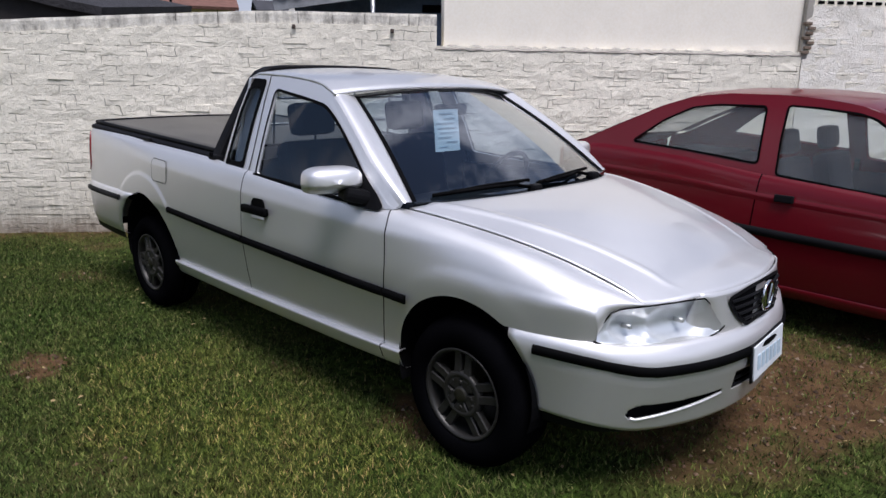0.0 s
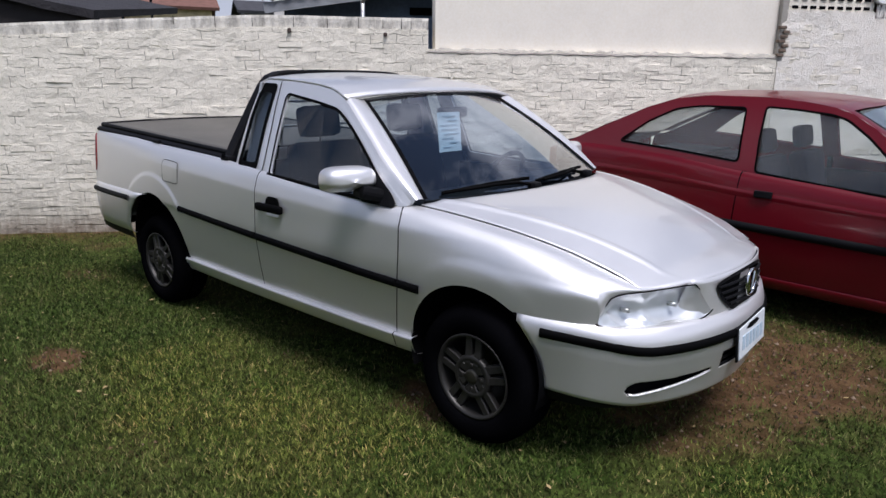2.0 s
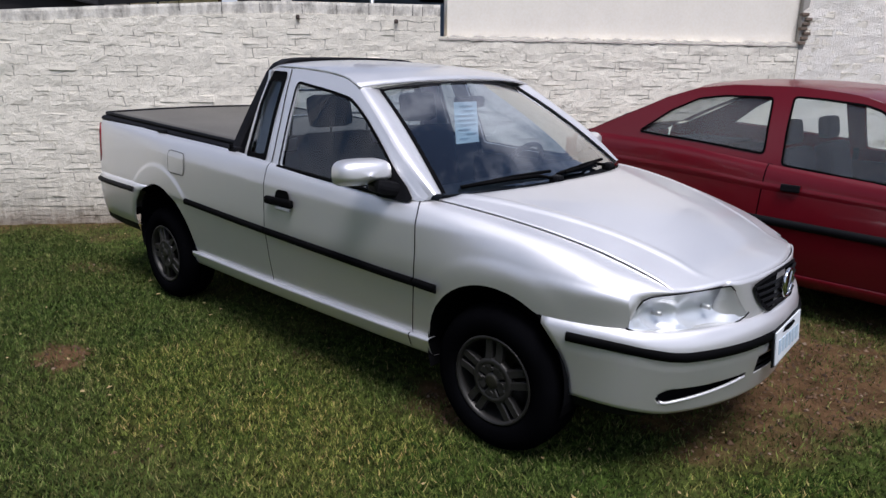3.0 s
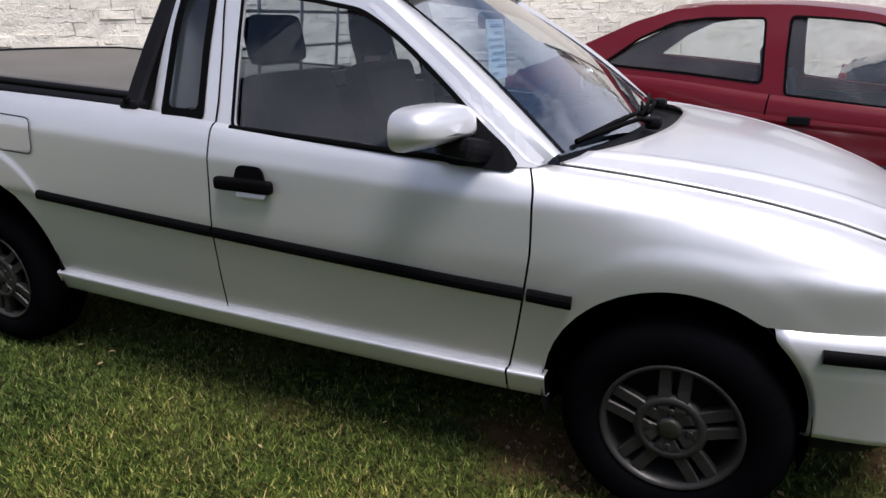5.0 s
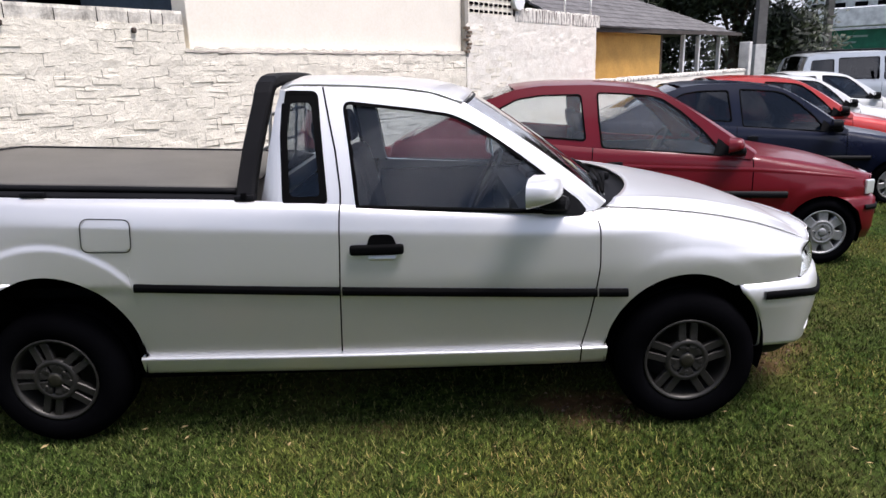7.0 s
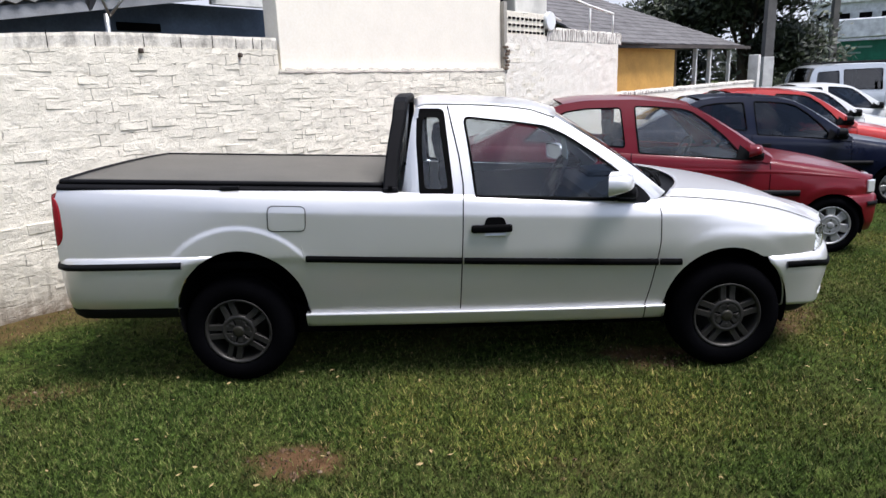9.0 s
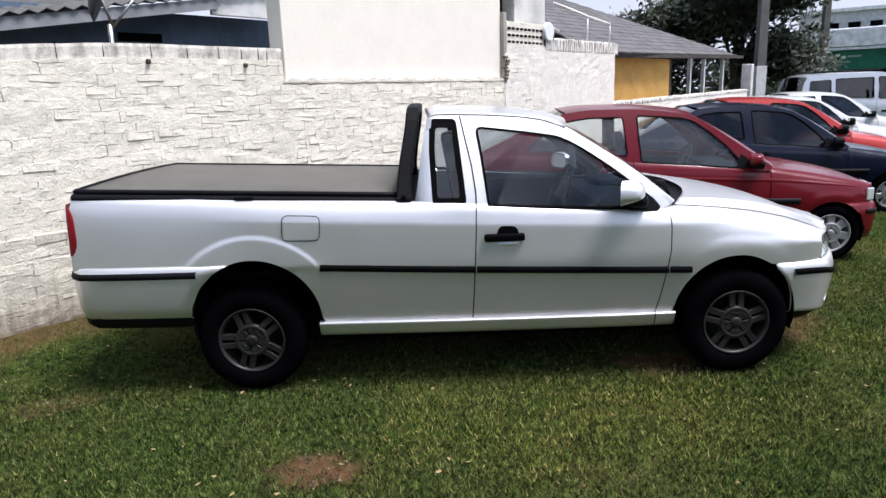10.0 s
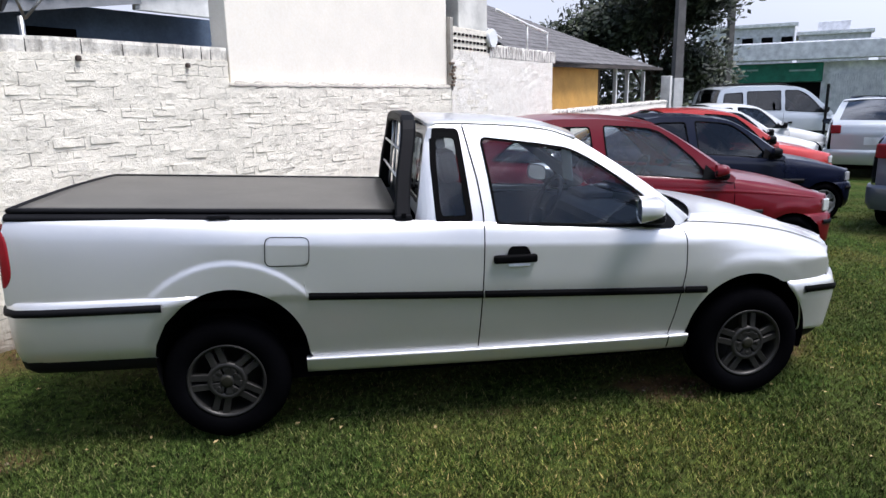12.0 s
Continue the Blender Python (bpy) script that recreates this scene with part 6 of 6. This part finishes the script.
def sheds():
    blue = plain("blue_grey_wall", (0.10, 0.14, 0.20), 0.85, 0, 30.0, 0.2)
    sheet = plain("weathered_sheet", (0.11, 0.11, 0.105), 0.75, 0.2, 40.0, 0.3)
    s = thing("shed", "blue-grey shed with corrugated roof and white fascia", "shed", WALL)
    part("wall", box(0.6, 3.4, 1.3, 4.4, 0.15, 2.75), blue, s)
    # side turned from the sun: its shade is put in as near-black
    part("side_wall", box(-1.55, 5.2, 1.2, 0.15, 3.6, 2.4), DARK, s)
    P = []
    for j in range(5):
        row = []
        for i in range(97):
            x = -1.85 + 4.3 * i / 96
            row.append((x, 2.75 + 1.2 * j, 2.40 + (x + 1.85) * 0.155 + 0.18 * j + 0.022 * math.sin(i * 1.57)))
        P.append(row)
    part("roof_sheet", grid(P), sheet, s, "", True, 0.012)
    part("fascia", box(0, 0, 0, 3.0, 0.03, 0.13, 0, pose(-0.35, 2.80, 2.535, 0, -8.8, 0)), plain("grey_board", (0.24, 0.25, 0.26), 0.8), s, "grey eave board")
    part("white_fascia", box(1.65, 2.85, 2.86, 1.15, 0.06, 0.46, 0.01), plain("white_board", (0.72, 0.72, 0.68), 0.7), s, "white boarded fascia")
    part("slot_window", box(0.35, 3.31, 2.36, 0.55, 0.02, 0.10), DARK, s)
    d = thing("satellite_dish", "dark satellite dish on a pale pole", "satellite dish", WALL)
    v, f = lathe([(0.0, 0.07), (0.12, 0.055), (0.24, 0.01), (0.30, -0.04)], 28)
    part("dish", (v, f), plain("dish_grey", (0.09, 0.09, 0.095), 0.6), d, "", True, 0.01).matrix_basis = pose(-0.72, 2.0, 2.66, 22, 0, 62)
    part("pole", tube([(-0.62, 2.05, 1.6), (-0.62, 2.05, 2.35)], 0.025, 8), STEEL, d, "", True)
    part("arm", tube([(-0.62, 1.98, 2.32), (-0.38, 1.85, 2.65)], 0.014, 8), STEEL, d, "", True)
    part("arm", tube([(-0.62, 1.98, 2.32), (-0.78, 1.85, 2.62)], 0.014, 8), STEEL, d, "", True)
    q = thing("dark_roof", "dark tiled roof of a low shed behind the wall", "roof", WALL)
    P = [[(s_, n_, z_ + (n_ - 2.6) * 0.1) for n_ in (2.4, 4.0, 7.0)] for s_, z_ in ((-9.5, 3.0), (-6.2, 2.72), (-5.2, 2.45), (-4.3, 2.22), (-3.75, 2.12))]
    part("roof_slab", grid(P), plain("black_tile", (0.03, 0.028, 0.03), 0.8, 0, 25.0, 0.3, 0.6, 0.02), q, "", False, 0.10)
    front = [(s_, z_ + 0.01) for s_, z_ in ((-9.5, 3.0), (-6.2, 2.72), (-5.2, 2.45), (-4.3, 2.22), (-3.75, 2.12))]
    part("shed_wall", grid([[(s_, 2.62, 0.0), (s_, 2.62, z_)] for s_, z_ in front]), plain("dark_shed_board", (0.03, 0.027, 0.026), 0.9), q, "", False, 0.1)
    w = thing("white_house", "white house with a framed window behind the shed", "house", WALL)
    part("wall", box(0.3, 9.0, 2.2, 5.0, 0.2, 4.6), plain("white_plaster", (0.7, 0.68, 0.63), 0.85), w)
    wn = part("window", box(1.0, 8.88, 3.26, 0.42, 0.06, 0.36, 0.01), plain("white_frame", (0.8, 0.8, 0.8), 0.5), w)
    for k in (-1, 1):
        part("pane", box(1.0 + 0.1 * k, 8.84, 3.26, 0.15, 0.02, 0.27), DARK, wn)


def tree(at, height, spread, seed, label, leaves=9000, trunk_r=0.16):
    rng = random.Random(seed)
    t = thing("tree", label, "tree", Matrix.Translation(at))
    bark = plain("bark", (0.07, 0.055, 0.042), 0.95, 0, 30.0, 0.35, 0.8, 0.02)
    leaf = Nodes("leaf")
    rnd = leaf.n("NewGeometry").outputs["Random Per Island"]
    leaf.set(Base_Color=leaf.ramp(rnd, [(0.0, (0.009, 0.015, 0.007)), (0.6, (0.020, 0.032, 0.012)), (1.0, (0.050, 0.066, 0.026))]), Roughness=0.6)
    limbs, ends = [], []
    top = Vector((0.1, 0.05, height * 0.42))
    limbs.append(tube([(0, 0, -0.1), (0.03, 0.02, height * 0.15), (0.0, 0.05, height * 0.3), top], trunk_r, 10))
    for k in range(11):
        a = 2 * math.pi * k / 11 + rng.uniform(-0.3, 0.3)
        z0 = height * rng.uniform(0.18, 0.42)
        out = spread * rng.uniform(0.5, 0.95)
        e = Vector((math.cos(a) * out, math.sin(a) * out, height * rng.uniform(0.24, 0.95)))
        m = Vector((math.cos(a) * out * 0.45, math.sin(a) * out * 0.45, z0 + (e.z - z0) * 0.6))
        limbs.append(tube([(0.02, 0.03, z0), m, e], trunk_r * 0.30, 7))
        for q in range(4):
            f = e + Vector((rng.uniform(-1, 1), rng.uniform(-1, 1), rng.uniform(-0.6, 0.5))) * spread * 0.3
            limbs.append(tube([m.lerp(e, rng.uniform(0.3, 0.9)), f], trunk_r * 0.14, 5))
            ends.append(f)
        ends += [e, m.lerp(e, 0.7)]
    part("trunk", join(*limbs), bark, t, "", True)
    v, f = [], []
    for i in range(leaves):
        c = ends[rng.randrange(len(ends))]
        g = spread * 0.235
        p = c + Vector((rng.gauss(0, g), rng.gauss(0, g), rng.gauss(0, g * 0.75)))
        s = rng.uniform(0.06, 0.16)
        u = Vector((rng.gauss(0, 1), rng.gauss(0, 1), rng.gauss(0, 1))).normalized()
        w = u.orthogonal().normalized()
        n = len(v)
        v += [p + u * s, p + w * s * 0.45, p - u * s, p - w * s * 0.45]
        f.append((n, n + 1, n + 2, n + 3))
    part("crown", (v, f), leaf.m, t)


def street():
    conc = plain("pole_concrete", (0.12, 0.115, 0.11), 0.9, 0, 40.0, 0.2)
    lime = plain("lime_wash", (0.62, 0.61, 0.58), 0.9)
    for x, y, tp in ((9.9, 14.5, 7.5), (15.5, 21.4, 8.0)):
        p = thing("utility_pole", "grey concrete utility pole with a white painted foot", "utility pole", Matrix.Translation((x, y, -0.2)), "utility poles")
        P = [[(w * a, w * b, z) for a, b in ((-1, -1), (1, -1), (1, 1), (-1, 1))] for z, w in ((0, 0.13), (tp, 0.085))]
        part("shaft", grid(P, loop=True), conc, p)
        part("painted_foot", box(0, 0, 1.1, 0.275, 0.275, 2.2, 0.01), lime, p)
        part("cross_arm", box(0, 0, tp - 0.5, 1.6, 0.1, 0.12, 0.01), conc, p)
    g = thing("gate_post", "thin black iron post standing on the lawn", "post", Matrix.Translation((12.6, 11.9, dip(12.6, 11.9))))
    part("shaft", tube([(0, 0, 0), (0.02, 0, 1.85)], 0.035, 8), BLACK, g)
    # white-washed stump and gate at the end of the low wall
    st = part("gate_pillar", box(14.9, 0.1, 1.0, 0.22, 0.25, 2.1, 0.02), lime)
    st.matrix_world = WALL
    tagged(st, "white washed gate pillar at the wall's end", "pillar")
    # shop with a green sign
    b = thing("shop_building", "pale shop building with a green sign board and metal fascia", "shop", pose(20.9, 30.7, 0, 0, 0, -35.8))
    white = plain("shop_plaster", (0.80, 0.81, 0.83), 0.8)
    metal = plain("fascia_metal", (0.78, 0.79, 0.81), 0.6, 0.0)
    part("wall", box(5.0, 3.0, 1.4, 14.0, 5.0, 3.3), white, b)
    part("fascia", box(5.0, 0.2, 3.6, 14.4, 0.9, 0.85, 0.03), metal, b, "grey metal fascia band")
    part("roof_box", box(5.0, 3.2, 4.05, 14.0, 5.4, 0.12), metal, b)
    sg = part("sign_board", box(1.4, 0.24, 2.55, 6.3, 0.12, 0.95, 0.02), plain("sign_green", (0.02, 0.16, 0.10), 0.5), b, "dark green sign board with plain bars")
    for xx, zz, w in ((0.7, 2.72, 1.7), (0.5, 2.45, 1.2), (3.6, 2.65, 1.2)):
        part("sign_bar", box(xx, 0.165, zz, w, 0.03, 0.09), plain("sign_lettering", (0.30, 0.42, 0.38), 0.6), sg)
    part("shop_window", box(1.4, 0.42, 1.0, 6.2, 0.1, 2.1), DARK, b)
    for k in range(26):
        part("gate_slat", box(4.9 + 0.11 * k, 0.30, 1.2, 0.07, 0.05, 2.5), white, b)
    for k in range(2):
        part("window", box(9.6 + 1.8 * k, 0.45, 1.4, 0.9, 0.1, 1.5, 0.02), DARK, b)
    # further blocks
    grey = plain("far_plaster", (0.60, 0.61, 0.64), 0.85)
    for x, y, w, h, dz, lab in ((32.5, 48.0, 7.0, 6.6, 5.9, "grey flat-roofed block behind the shop"), (38.0, 45.0, 4.8, 5.9, 5.0, "grey block with rooftop tanks"), (46.0, 42.0, 9.0, 4.9, 4.2, "low pale block down the street")):
        f = thing("far_building", lab, "building", pose(x, y, 0, 0, 0, -35))
        part("wall", box(0, 3, h / 2, w, 6, h), grey, f)
        part("roof_slab", box(0, 3, h + 0.1, w + 0.4, 6.4, 0.25), metal, f)
        for k in range(int(w / 1.4)):
            part("window", box(-w / 2 + 0.9 + 1.4 * k, -0.02, dz - 0.4, 0.8, 0.08, 0.6), DARK, f)
        if "tanks" in lab:
            part("tank", box(0, 2.5, h + 0.6, 2.2, 2.0, 0.9, 0.05), grey, f)
    # far houses seen to the other side over the wall
    for x, y, w, h, rot, lab, col in ((-22.8, 11.0, 3.6, 4.2, 62, "cream house with brown tiled roof far behind the wall", (0.62, 0.5, 0.3)), (-23.6, 8.2, 2.6, 4.0, 62, "low house with red-brown roof far behind", (0.5, 0.4, 0.34)), (-20.0, 15.0, 3.6, 4.1, 62, "grey house with dark roof far behind", (0.3, 0.3, 0.3))):
        f = thing("far_house", lab, "house", pose(x, y, 0, 0, 0, rot))
        part("wall", box(0, 2, h / 2, w, 4, h), plain("house_wall", col, 0.85), f)
        P = [[(-w / 2 - 0.3, -0.3, h - 0.05), (w / 2 + 0.3, -0.3, h - 0.05)], [(-w / 2 - 0.3, 2, h + 0.55), (w / 2 + 0.3, 2, h + 0.55)], [(-w / 2 - 0.3, 4.3, h - 0.05), (w / 2 + 0.3, 4.3, h - 0.05)]]
        part("roof", grid(P), plain("house_tile", (0.16, 0.08, 0.06) if "grey" not in lab else (0.05, 0.05, 0.055), 0.85), f, "", False, 0.12)
    for x, y, h in ((-22.0, 10.1, 7.0), (-18.0, 7.2, 6.0)):
        p = thing("thin_pole", "thin dark pole far behind the wall", "pole", Matrix.Translation((x, y, 0)))
        part("shaft", tube([(0, 0, 0), (0, 0, h)], 0.05, 6), DARK, p)
    # wires
    for k, (z0, z1) in enumerate(((6.6, 7.2), (6.9, 7.5))):
        w = thing("power_line", "thin black power line between poles", "cable", group="power lines")
        P = [Vector((9.9, 14.5, z0)).lerp(Vector((30.0, 3.0, z1)), t / 20) - Vector((0, 0, 0.8 * math.sin(math.pi * t / 20))) for t in range(21)]
        part("wire", tube(P, 0.012, 5), DARK, w)


def hedge(x0, y0, x1, y1, high, seed, label):
    """A long dense hedge of small leaves."""
    rng = random.Random(seed)
    leaf = Nodes("hedge_leaf")
    rnd = leaf.n("NewGeometry").outputs["Random Per Island"]
    leaf.set(Base_Color=leaf.ramp(rnd, [(0.0, (0.010, 0.018, 0.007)), (0.7, (0.025, 0.04, 0.014)), (1.0, (0.06, 0.08, 0.03))]), Roughness=0.7)
    v, f = [], []
    n = int(math.hypot(x1 - x0, y1 - y0) * 420)
    for _ in range(n):
        t = rng.random()
        h = high * (0.8 + 0.25 * noise.noise((t * 14, seed, 0)))
        p = Vector((x0 + (x1 - x0) * t, y0 + (y1 - y0) * t, rng.uniform(-0.2, h))) + Vector((rng.gauss(0, 0.3), rng.gauss(0, 0.3), 0))
        u = Vector((rng.gauss(0, 1), rng.gauss(0, 1), rng.gauss(0, 1))).normalized()
        w = u.orthogonal().normalized()
        s = rng.uniform(0.08, 0.2)
        k = len(v)
        v += [p + u * s, p + w * s * 0.5, p - u * s, p - w * s * 0.5]
        f.append((k, k + 1, k + 2, k + 3))
    tagged(part("hedge", (v, f), leaf.m), label, "hedge", kind="stuff")


def surroundings():
    """Plain tall walls added unseen behind the camera, to darken reflections and low sky."""
    m = plain("far_lot_wall", (0.34, 0.34, 0.34), 0.9)
    for nm, x, y, sx, sy, h in (("wall_6", 12, -16, 60, 0.3, 4.4), ("wall_7", -18, -9.5, 0.3, 13, 5.4)):
        w = part(nm, box(x, y, h / 2 - 0.1, sx, sy, h), m)
        tagged(w, "plain tall wall added unseen behind the camera", "wall", kind="structure")


walls()
hut()
sheds()
street()
tree((11.0, 18.5, -0.2), 7.5, 2.0, 4, "dark leafy tree with low limbs behind the hut", 52000)
tree((8.6, 20.8, -0.2), 4.2, 1.3, 9, "dark leafy tree behind the tiled roof", 9000)
hedge(5.5, 17.5, 19.5, 27.5, 3.4, 21, "dark overgrown hedge behind the hut")
hedge(-40, 26, -14, 30, 3.5, 22, "dark distant trees behind the sheds")
surroundings()
grass_ground()
clutter()
grass_blades()
